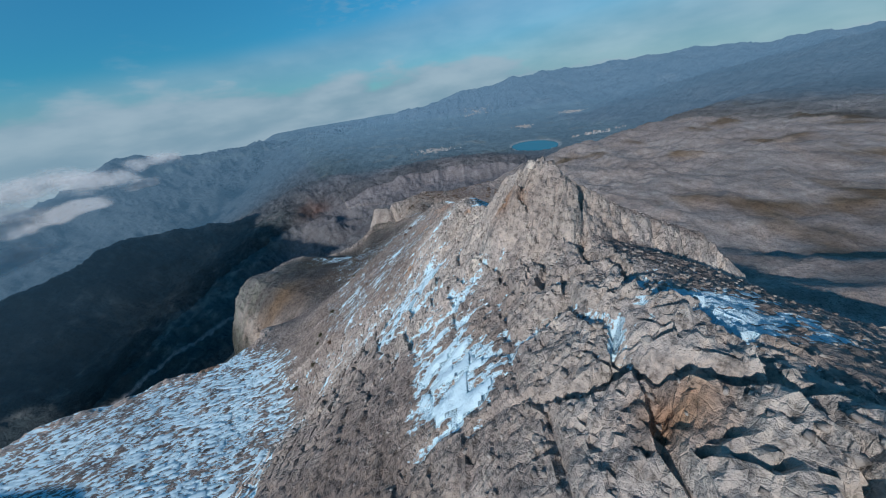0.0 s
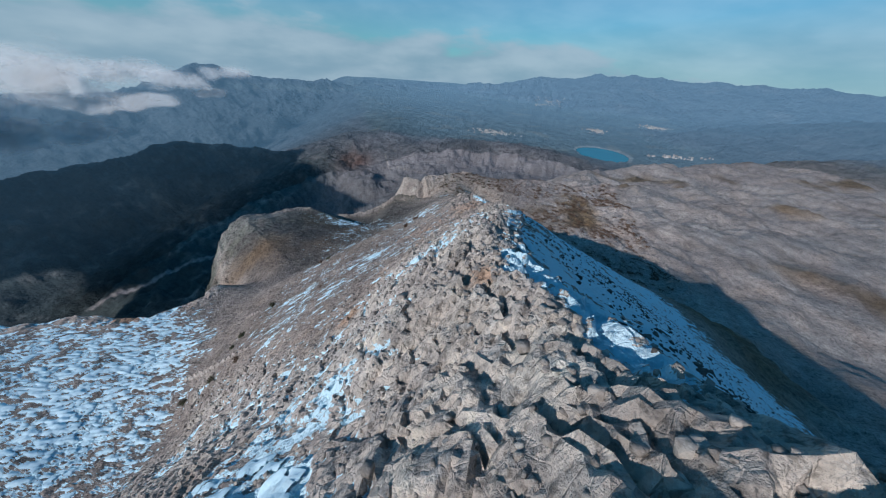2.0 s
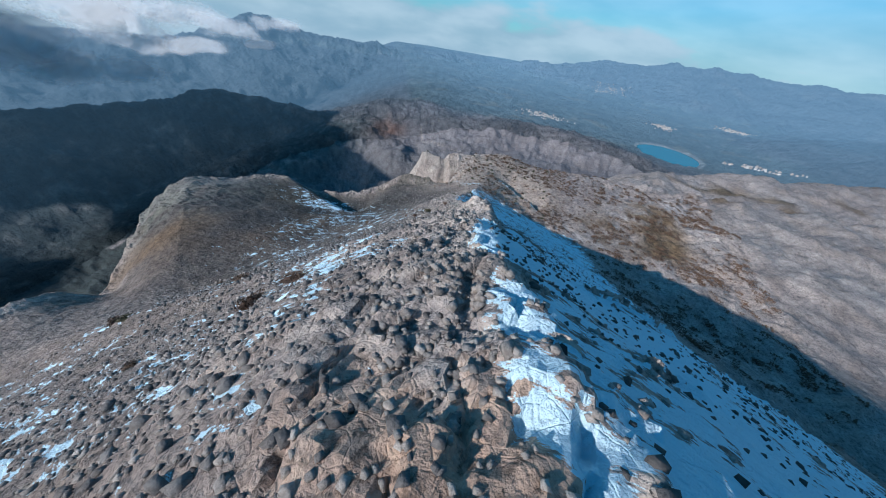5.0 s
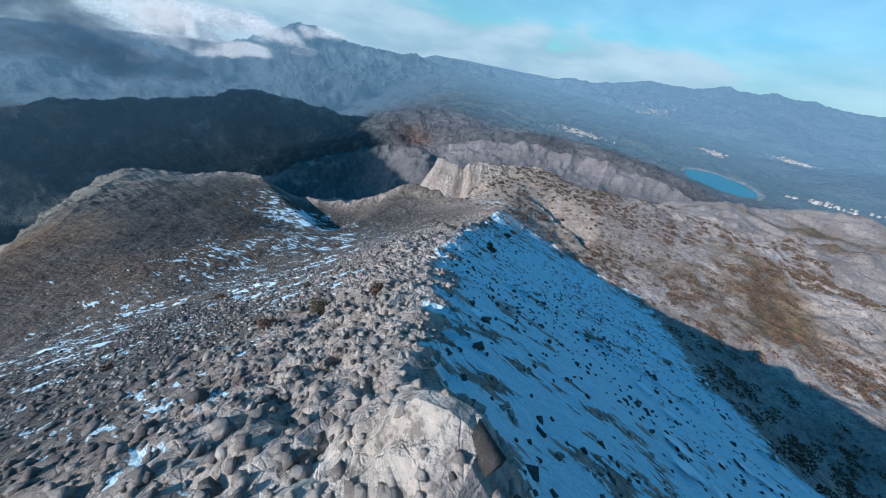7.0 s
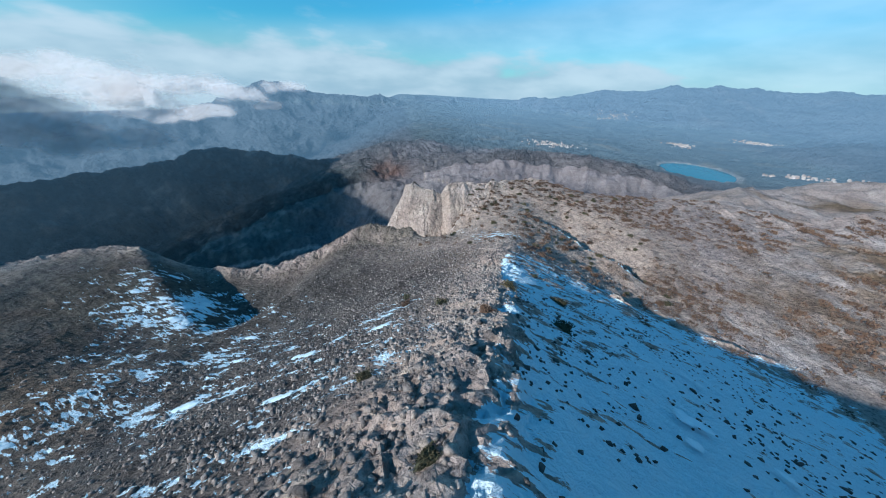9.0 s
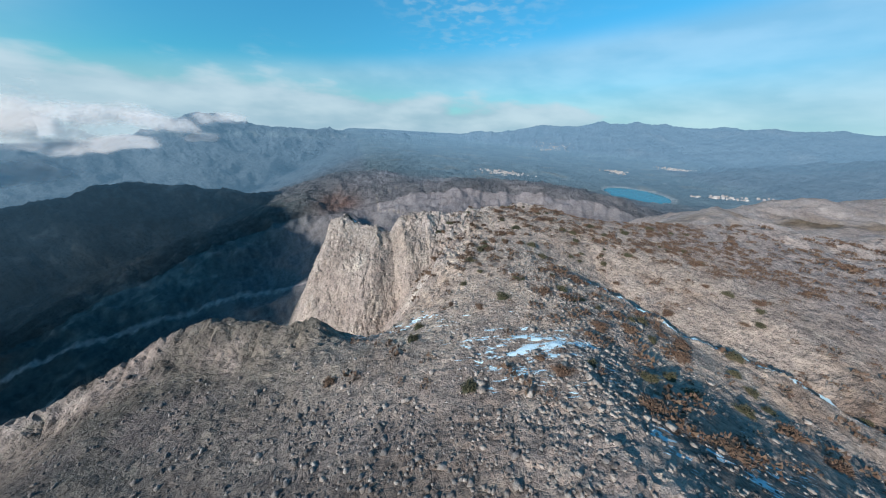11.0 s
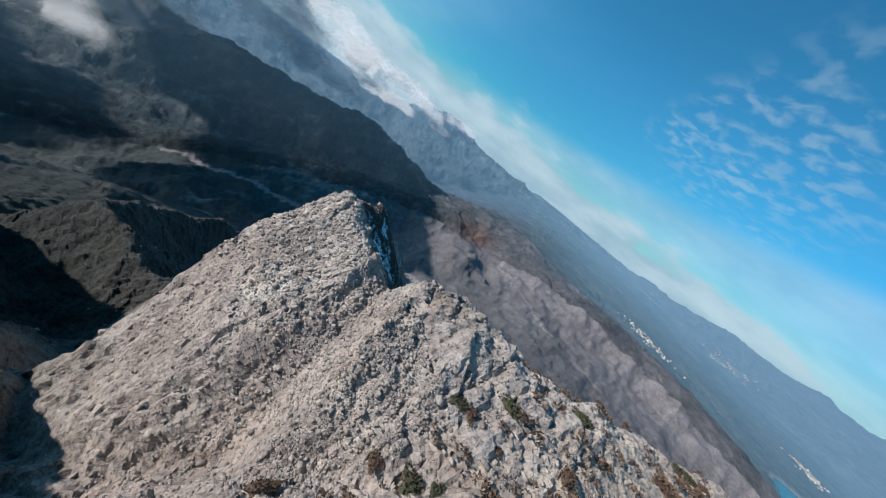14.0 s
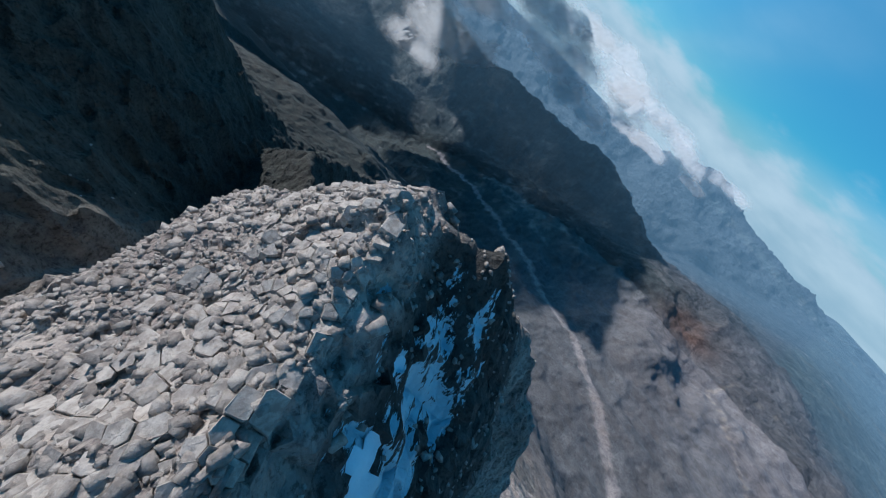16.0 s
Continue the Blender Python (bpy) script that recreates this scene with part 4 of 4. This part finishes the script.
def place_stones():
    """The loose blocks of the crest, each a piece of the ground."""
    rng = random.Random(11)
    picked, rest = [], []
    for k in range(70):
        i = rng.uniform(2, 12)
        a, b, f = CREST[int(i)], CREST[int(i) + 1], i % 1
        picked.append((a[0] + f * (b[0] - a[0]) + 0.6 - abs(rng.gauss(0, 3.5)), a[1] + f * (b[1] - a[1]) + rng.gauss(0, 3), rng.uniform(0.18, 0.42)))
    for k in range(200):
        i = rng.uniform(3, 11)
        a, b, f = CREST[int(i)], CREST[int(i) + 1], i % 1
        rest.append((a[0] + f * (b[0] - a[0]) + 0.6 - abs(rng.gauss(0, 5)), a[1] + f * (b[1] - a[1]) + rng.gauss(0, 3), 0.14 + 0.26 * rng.random() ** 2))

    def lie(x, y, size):
        e = 0.5
        z, zx, zy = (float(v) for v in height_at([x, x + e, x], [y, y, y + e]))
        up = Vector((-(zx - z) / e * 0.6, -(zy - z) / e * 0.6, 1)).normalized()
        turn = up.to_track_quat("Z", "Y").to_matrix().to_4x4() @ Matrix.Rotation(rng.uniform(0, 6.3), 4, "Z") @ Matrix.Rotation(rng.gauss(0, 0.07), 4, "X")
        return Matrix.Translation((x, y, z - (0.02 + 0.16 * rng.random()) * size)) @ turn @ Matrix.Diagonal((size, size, size * rng.uniform(0.8, 1.2), 1))

    picked = [q for q in picked if not (q[0] > 2 and 24 < q[1] < 45)]
    rest = [q for q in rest if not (q[0] > 2 and 24 < q[1] < 45)]
    for x, y, size in picked:
        ob = new("stone", BLOCKS[rng.randrange(len(BLOCKS))])
        ob.parent = GROUND_OB
        ob.matrix_basis = lie(x, y, size)
    shapes = []
    for me in BLOCKS:
        co = np.zeros(len(me.vertices) * 3)
        me.vertices.foreach_get("co", co)
        me.calc_loop_triangles()
        tri = np.zeros(len(me.loop_triangles) * 3, dtype=np.int32)
        me.loop_triangles.foreach_get("vertices", tri)
        shapes.append((np.c_[co.reshape(-1, 3), np.ones(len(co) // 3)], tri.reshape(-1, 3)))
    verts, faces, count = [], [], 0
    for x, y, size in rest:
        co, tri = shapes[rng.randrange(len(shapes))]
        verts.append((co @ np.array(lie(x, y, size)).T)[:, :3])
        faces.append(tri + count)
        count += len(co)
    me = mesh_from("block_field", np.concatenate(verts), np.concatenate(faces))
    me.materials.append(STONE)
    tagged(new("block_field", me), "jumble of broken grey limestone blocks along the crest", "stones", kind="stuff")


place_stones()


def slab(center, others):
    """The outline of one slab: all that lies nearer to its middle than to its neighbours'."""
    poly = [(center[0] + a, center[1] + b) for a, b in ((-0.4, -0.3), (0.4, -0.36), (0.36, 0.4), (-0.42, 0.34))]
    for o in others:
        mx, my, nx, ny = (center[0] + o[0]) / 2, (center[1] + o[1]) / 2, o[0] - center[0], o[1] - center[1]
        if nx * nx + ny * ny > 6 or nx == ny == 0:
            continue
        cut = []
        for p, q in zip(poly, poly[1:] + poly[:1]):
            dp, dq = (p[0] - mx) * nx + (p[1] - my) * ny, (q[0] - mx) * nx + (q[1] - my) * ny
            if dp <= 0:
                cut.append(p)
            if dp * dq < 0:
                f = dp / (dp - dq)
                cut.append((p[0] + f * (q[0] - p[0]), p[1] + f * (q[1] - p[1])))
        poly = cut
    return poly


def slab_rings(center, poly, rng):
    """Base, shoulder and top of a slab with broken edges, in metres."""
    e = 0.6
    z, zx, zy = (float(v) for v in height_at([center[0], center[0] + e, center[0]], [center[1], center[1], center[1] + e]))
    gx = max(-1.0, min(1.0, (zx - z) / e)) * 0.8 + rng.gauss(0, 0.17)
    gy = max(-1.0, min(1.0, (zy - z) / e)) * 0.8 + rng.gauss(0, 0.17)
    lift = 0.02 + 0.24 * rng.random() ** 2
    verts = []
    for inset, up in ((0.99, -0.7), (rng.uniform(0.95, 0.985), lift - 0.05), (rng.uniform(0.86, 0.93), lift + 0.02)):
        for px, py in poly:
            dx, dy = (px - center[0]) * inset, (py - center[1]) * inset
            verts.append((center[0] + dx, center[1] + dy, z + gx * dx + gy * dy + up + rng.uniform(-0.015, 0.015)))
    return verts


def place_slabs():
    """The close-jointed slabs of the crag's top."""
    rng = random.Random(17)
    seeds = []
    for k in range(7000):
        x, y = rng.uniform(-97.5, -78.5), 281.9 - abs(rng.gauss(0, 1.3)) + 0.7 * rng.random()
        gap = 0.24 + 0.30 * (0.5 + 0.5 * math.sin(1.1 * x + 2.0 * math.sin(0.8 * y)))
        if all((x - a) ** 2 + (1.3 * (y - b)) ** 2 > gap * gap for a, b in seeds):
            seeds.append((x, y))
    near = [q for q in seeds if -97 < q[0] < -81 and q[1] > 280]
    rng.shuffle(near)
    single = set(near[:230])
    verts, faces = [], []
    for c in seeds:
        poly = slab(c, seeds)
        if len(poly) < 3 or (c not in single and rng.random() < 0.2):
            continue
        ring = slab_rings(c, poly, rng)
        n = len(poly)
        quads = [(i + k * n, (i + 1) % n + k * n, (i + 1) % n + (k + 1) * n, i + (k + 1) * n) for k in (0, 1) for i in range(n)]
        if c in single:
            me = bpy.data.meshes.new("stone")
            z0 = ring[-1][2]
            me.from_pydata([(p[0] - c[0], p[1] - c[1], p[2] - z0) for p in ring], [], quads + [tuple(range(2 * n, 3 * n))])
            me.materials.append(STONE)
            ob = new("stone", me)
            ob.parent = GROUND_OB
            ob.matrix_basis = Matrix.Translation((c[0], c[1], z0))
        else:
            base = len(verts)
            verts += ring
            faces += [tuple(base + i for i in q) for q in quads + [tuple(range(2 * n, 3 * n))]]
    me = bpy.data.meshes.new("slab_field")
    me.from_pydata(verts, [], faces)
    me.materials.append(STONE)
    tagged(new("slab_field", me), "close-jointed pale limestone slabs of the crag", "stones", kind="stuff")


place_slabs()


def leaf_material(name, color, other):
    m, nt, bsdf = surface(name, 0.8)
    geo = nt.nodes.new("ShaderNodeNewGeometry")
    info = nt.nodes.new("ShaderNodeObjectInfo")
    pick = math_node(nt, "FRACT", math_node(nt, "ADD", info.outputs["Random"], geo.outputs["Random Per Island"]))
    nt.links.new(mix_color(nt, pick, color, other), bsdf.inputs["Base Color"])
    return m


LEAF, DRY = leaf_material("spiny_leaves", (0.055, 0.062, 0.035), (0.10, 0.085, 0.05)), leaf_material("dry_leaves", (0.10, 0.062, 0.045), (0.155, 0.105, 0.07))


def cushion_points(rng, n):
    """Leaf blades over a low, lumpy dome of unit radius."""
    th, r = rng.uniform(0, 2 * math.pi, n), np.sqrt(rng.random(n))
    lump = 1 + 0.25 * np.sin(3 * th + 1) + 0.15 * np.sin(5 * th)
    p = np.stack([r * np.cos(th) * lump, r * np.sin(th) * lump, 0.48 * np.sqrt(np.maximum(0, 1 - r * r)) * (0.7 + 0.5 * rng.random(n))], -1)
    d = p * (0.6, 0.6, 1.2) + rng.normal(0, 0.35, (n, 3)) + (0, 0, 0.3)
    d /= np.linalg.norm(d, axis=1)[:, None]
    s = np.cross(d, rng.normal(0, 1, (n, 3)))
    s /= np.linalg.norm(s, axis=1)[:, None]
    return p, d, s


def cushion_mesh(seed, material, n=220):
    rng = np.random.default_rng(seed)
    p, d, s = cushion_points(rng, n)
    w, h = 0.07, 0.22
    v = np.stack([p - w * s, p + w * s, p + h * d], 1).reshape(-1, 3)
    me = mesh_from("leaves", v, np.arange(3 * n).reshape(-1, 3))
    me.materials.append(material)
    return me


def core_mesh(seed, material):
    rng = random.Random(seed)
    bm = bmesh.new()
    bmesh.ops.create_icosphere(bm, subdivisions=2, radius=0.86)
    for v in bm.verts:
        a = math.atan2(v.co.y, v.co.x)
        k = (1 + 0.25 * math.sin(3 * a + 1) + 0.15 * math.sin(5 * a)) * rng.uniform(0.9, 1.08)
        v.co = Vector((v.co.x * k, v.co.y * k, max(v.co.z, -0.25) * 0.46 * rng.uniform(0.85, 1.15)))
    me = bpy.data.meshes.new("cushion")
    bm.to_mesh(me)
    bm.free()
    me.materials.append(material)
    return me


def place_shrubs():
    rng = random.Random(21)
    kinds = []
    for k in range(6):
        mat = LEAF if k % 2 else DRY
        kinds.append((cushion_mesh(500 + k, mat), core_mesh(520 + k, mat), "low spiny green cushion shrub on the stony slope" if k % 2 else "low dry brown cushion shrub on the stony slope"))
    done = 0
    while done < 240:
        if done < 200:
            x, y = rng.uniform(-80, -2), rng.uniform(236, 316)
            if x < -66 and y < 292:
                continue
        else:
            x, y = rng.uniform(-60, -5), rng.uniform(60, 230)
        if grain(np.array([x / 11]), np.array([y / 11]), 303)[0] + rng.gauss(0, 0.2) < 0.0 or height_at([x], [y], SNOWED)[0] > 0.1:
            continue
        leaves, core, label = kinds[rng.randrange(6)]
        size = rng.uniform(0.45, 1.15)
        root = new("cushion_shrub")
        root.matrix_basis = Matrix.Translation((x, y, float(height_at([x], [y])[0]) + 0.05)) @ Matrix.Rotation(rng.uniform(0, 6.3), 4, "Z") @ Matrix.Diagonal((size, size * rng.uniform(0.6, 1), size * rng.uniform(0.7, 1.1), 1))
        tagged(root, label, "shrub", "shrubs on the ridge")
        for nm, me in (("foliage", leaves), ("cushion", core)):
            new(nm, me).parent = root
        done += 1


place_shrubs()


def place_scrub():
    """The countless small cushions farther off."""
    rng = np.random.default_rng(31)
    n = 9000
    x = np.r_[rng.uniform(-75, 10, 3500), rng.uniform(-20, 95, n - 3500)]
    y = np.r_[rng.uniform(236, 330, 3500), rng.uniform(180, 376, n - 3500)]
    ok = (layers(x, y, 26, 3, 305) + 0.3 * rng.normal(0, 1, n) > 0.12) & (height_at(x, y, SNOWED) < 0.1)
    ok &= ~((x < -64) & (y < 292)) & (snow_depth(x, y, *near_path(x, y)) < 0.0)
    x, y = x[ok], y[ok]
    m = len(x)
    size = rng.uniform(0.3, 0.95, m) * (1 + 0.7 * (x > 20))
    per = 26
    p, d, s = cushion_points(rng, m * per)
    g = np.repeat(np.stack([x, y, height_at(x, y) + 0.02], -1), per, 0)
    k = np.repeat(size, per)[:, None]
    v = np.stack([p - 0.22 * s, p + 0.22 * s, p + 0.4 * d], 1) * k[:, None] + g[:, None]
    me = mesh_from("scrub", v.reshape(-1, 3), np.arange(3 * m * per).reshape(-1, 3))
    me.materials.append(DRY)
    tagged(new("scrub", me), "scattered brown cushion scrub on stony slopes", "scrub", kind="stuff")


place_scrub()


# ---- clouds ----


def cloud_material():
    """A thick cloud with thinner places."""
    m, nt, bsdf = surface("cloud", 1.0)
    bsdf.inputs["Base Color"].default_value = (0.9, 0.9, 0.9, 1)
    geo = nt.nodes.new("ShaderNodeNewGeometry")
    nt.links.new(ramp_node(nt, noise_node(nt, geo.outputs["Position"], 0.004, 5, 0.6), 0.30, 0.55, 0.3, 0.84), bsdf.inputs["Alpha"])
    return m


CLOUD = cloud_material()


def shade_cloud(name, center, size, seed, label):
    bm = bmesh.new()
    bmesh.ops.create_icosphere(bm, subdivisions=5, radius=1.0)
    for v in bm.verts:
        p = v.co * 2.2 + Vector((seed, 0, 0))
        k = 1 + 0.55 * noise.fractal(p, 1.0, 2.0, 5)
        v.co = Vector((v.co.x * k * size[0], v.co.y * k * size[1], v.co.z * k * size[2])) + Vector(center)
    ob = mesh_object(name, bm, CLOUD, None, "", True)
    return tagged(ob, label, "cloud", "clouds")


# unseen clouds, set up-sun so that their shadows darken the western land
shade_cloud("cloud", (-1640, -345, 760), (600, 385, 55), 3.0, "broad white cloud out of view, added to shade the western valley")
shade_cloud("cloud", (-1080, -600, 760), (250, 215, 40), 7.0, "small white cloud out of view, added to shade the western slopes")
shade_cloud("cloud", (-1540, -1225, 760), (300, 215, 45), 11.0, "white cloud out of view, added to shade the valley floor")


def mist_material():
    """Wisps of cloud: thin in the middle, thinner to the rim, torn by noise."""
    m = bpy.data.materials.new("mist")
    m.use_nodes = True
    nt = m.node_tree
    nt.nodes.clear()
    out, mix = nt.nodes.new("ShaderNodeOutputMaterial"), nt.nodes.new("ShaderNodeMixShader")
    clear, body, lit = (nt.nodes.new("ShaderNodeBsdf" + k) for k in ("Transparent", "Diffuse", "Translucent"))
    half = nt.nodes.new("ShaderNodeMixShader")
    for n in (body, lit):
        n.inputs[0].default_value = (0.70, 0.735, 0.77, 1)
    nt.links.new(body.outputs[0], half.inputs[1]), nt.links.new(lit.outputs[0], half.inputs[2])
    rim = nt.nodes.new("ShaderNodeAttribute")
    rim.attribute_name = "body"
    geo = nt.nodes.new("ShaderNodeNewGeometry")
    torn = noise_node(nt, geo.outputs["Position"], 0.0065, 8, 0.6, 0.5)
    thick = math_node(nt, "ADD", torn, math_node(nt, "MULTIPLY", math_node(nt, "SUBTRACT", rim.outputs["Fac"], 1.0), 0.5))
    dense = ramp_node(nt, thick, 0.2, 0.62)
    nt.links.new(math_node(nt, "MULTIPLY", dense, 0.74, True), mix.inputs[0])
    nt.links.new(clear.outputs[0], mix.inputs[1]), nt.links.new(half.outputs[0], mix.inputs[2]), nt.links.new(mix.outputs[0], out.inputs[0])
    return m


MIST = mist_material()


def mist_bank(center, size, seed, label):
    """A bank of mist: a billowing sheet that thins out towards its rim."""
    rng = np.random.default_rng(seed)
    n, m = 36, 14
    away = np.array([center[0] + 40, center[1] - 160])
    away = away / np.linalg.norm(away)
    cross = np.array([away[1], -away[0]])
    u, v = np.meshgrid(np.linspace(-1, 1, n), np.linspace(-1, 1, m))
    wave = 0.35 * np.sin(3 * u + rng.uniform(0, 6)) + 0.25 * np.sin(7 * u + rng.uniform(0, 6))
    depth = size[1] * wave + 1.7 * size[2] * v
    x = center[0] + cross[0] * u * size[0] + away[0] * depth
    y = center[1] + cross[1] * u * size[0] + away[1] * depth
    z = center[2] + size[2] * (v + 0.35 * wave + rng.uniform(-0.3, 0.3))
    dens = (np.clip(1 - u ** 2, 0, 1) * np.clip(1 - v ** 2, 0, 1) * 1.25).ravel()
    idx = np.arange(n * m).reshape(m, n)
    quads = np.stack([idx[:-1, :-1], idx[:-1, 1:], idx[1:, 1:], idx[1:, :-1]], -1).reshape(-1, 4)
    quads = quads[dens[quads].max(axis=1) > 0.12]
    me = mesh_from("cloud", np.stack([x, y, z], -1).reshape(-1, 3), quads)
    lay = me.attributes.new("body", "FLOAT", "POINT")
    lay.data.foreach_set("value", dens.astype(np.float32))
    me.polygons.foreach_set("use_smooth", np.ones(len(me.polygons), dtype=bool))
    # normals faced roughly to the sun, so the sheet looks lit all over
    sunward = rng.normal(0, 0.22, (len(me.vertices), 3)) - np.array(SUN_WAY)
    me.normals_split_custom_set_from_vertices((sunward / np.linalg.norm(sunward, axis=1)[:, None]).tolist())
    me.materials.append(MIST)
    tagged(new("cloud", me), label, "cloud", "clouds")


# bearing and elevation in degrees from the ridge's middle, distance, half width, half height
for k, (bearing, rise, far, wide, tall) in enumerate(((-56, -3.2, 2000, 190, 55), (-66, -4.6, 1900, 260, 60), (-59, -6.2, 1750, 170, 32), (-69, -9.2, 1500, 230, 48),
                                                      (-78, -6.5, 1500, 300, 70), (-75, -19, 1150, 150, 45), (-92, -8.5, 1250, 240, 60), (-103, -11, 1200, 260, 70), (-49, -2.4, 2100, 160, 40), (-73, -1.6, 1900, 420, 70), (-86, -3.5, 1700, 400, 85),
                                                      (-60, -2.4, 2050, 300, 60), (-68, -3.0, 2000, 360, 75), (-80, -4.0, 1800, 380, 80), (-64, -5.8, 1900, 230, 42), (-77, -7.2, 1700, 280, 50), (-52, -5.0, 2050, 120, 26))):
    b, e = radians(bearing), radians(rise)
    mist_bank((-20 + far * math.sin(b) * math.cos(e), 120 + far * math.cos(b) * math.cos(e), 560 + far * math.sin(e)), (wide, 0.3 * wide, tall), k + 1, "torn white cloud drifting along the western mountainsides")

for place, size, seed in (((-1190, 120, 262), (230, 70, 62), 21), ((-1060, 60, 205), (150, 50, 40), 22)):
    mist_bank(place, size, seed, "bright white cloud resting on the dark western summit")

# ---- villages on the plain ----


def wall_material():
    m, nt, bsdf = surface("whitewash", 0.85)
    geo = nt.nodes.new("ShaderNodeNewGeometry")
    nt.links.new(mix_color(nt, geo.outputs["Random Per Island"], (0.55, 0.53, 0.50), (0.30, 0.27, 0.25)), bsdf.inputs["Base Color"])
    return m


def build_village(center, size, count, seed, material):
    """Small houses with gabled roofs, loosely crowded round a middle."""
    rng = np.random.default_rng(seed)
    x, y = center[0] + rng.normal(0, size[0], count), center[1] + rng.normal(0, size[1], count)
    z = massif(x, y)[0] + relief(x, y, massif(x, y)[1], np.zeros(count))[0]
    verts, quads = [], []
    for k in range(count):
        a, w, d, h = rng.uniform(0, 3.14), rng.uniform(1.6, 3.2), rng.uniform(1.4, 2.4), rng.uniform(1.8, 3.0)
        c, q = math.cos(a), math.sin(a)
        local = [(-w, -d, -3), (w, -d, -3), (w, d, -3), (-w, d, -3), (-w, -d, h), (w, -d, h), (w, d, h), (-w, d, h), (-w, 0, h + 1.6), (w, 0, h + 1.6)]
        i = 10 * k
        verts += [(x[k] + c * u - q * v, y[k] + q * u + c * v, z[k] + t) for u, v, t in local]
        quads += [(i, i + 1, i + 5, i + 4), (i + 1, i + 2, i + 6, i + 5), (i + 2, i + 3, i + 7, i + 6), (i + 3, i, i + 4, i + 7), (i + 4, i + 5, i + 9, i + 8), (i + 6, i + 7, i + 8, i + 9)]
    me = mesh_from("village", np.array(verts), np.array(quads))
    me.materials.append(material)
    tagged(new("village", me), "far cluster of small whitewashed houses on the plain", "village", kind="stuff")


WHITEWASH = wall_material()
for place, size, count, seed in (((332, 1640), (24, 30), 90, 1), ((690, 2010), (34, 40), 90, 2), ((-117, 1302), (34, 20), 110, 3), ((522, 1223), (46, 10), 50, 4), ((150, 2700), (80, 60), 90, 5)):
    build_village(place, size, count, seed, WHITEWASH)
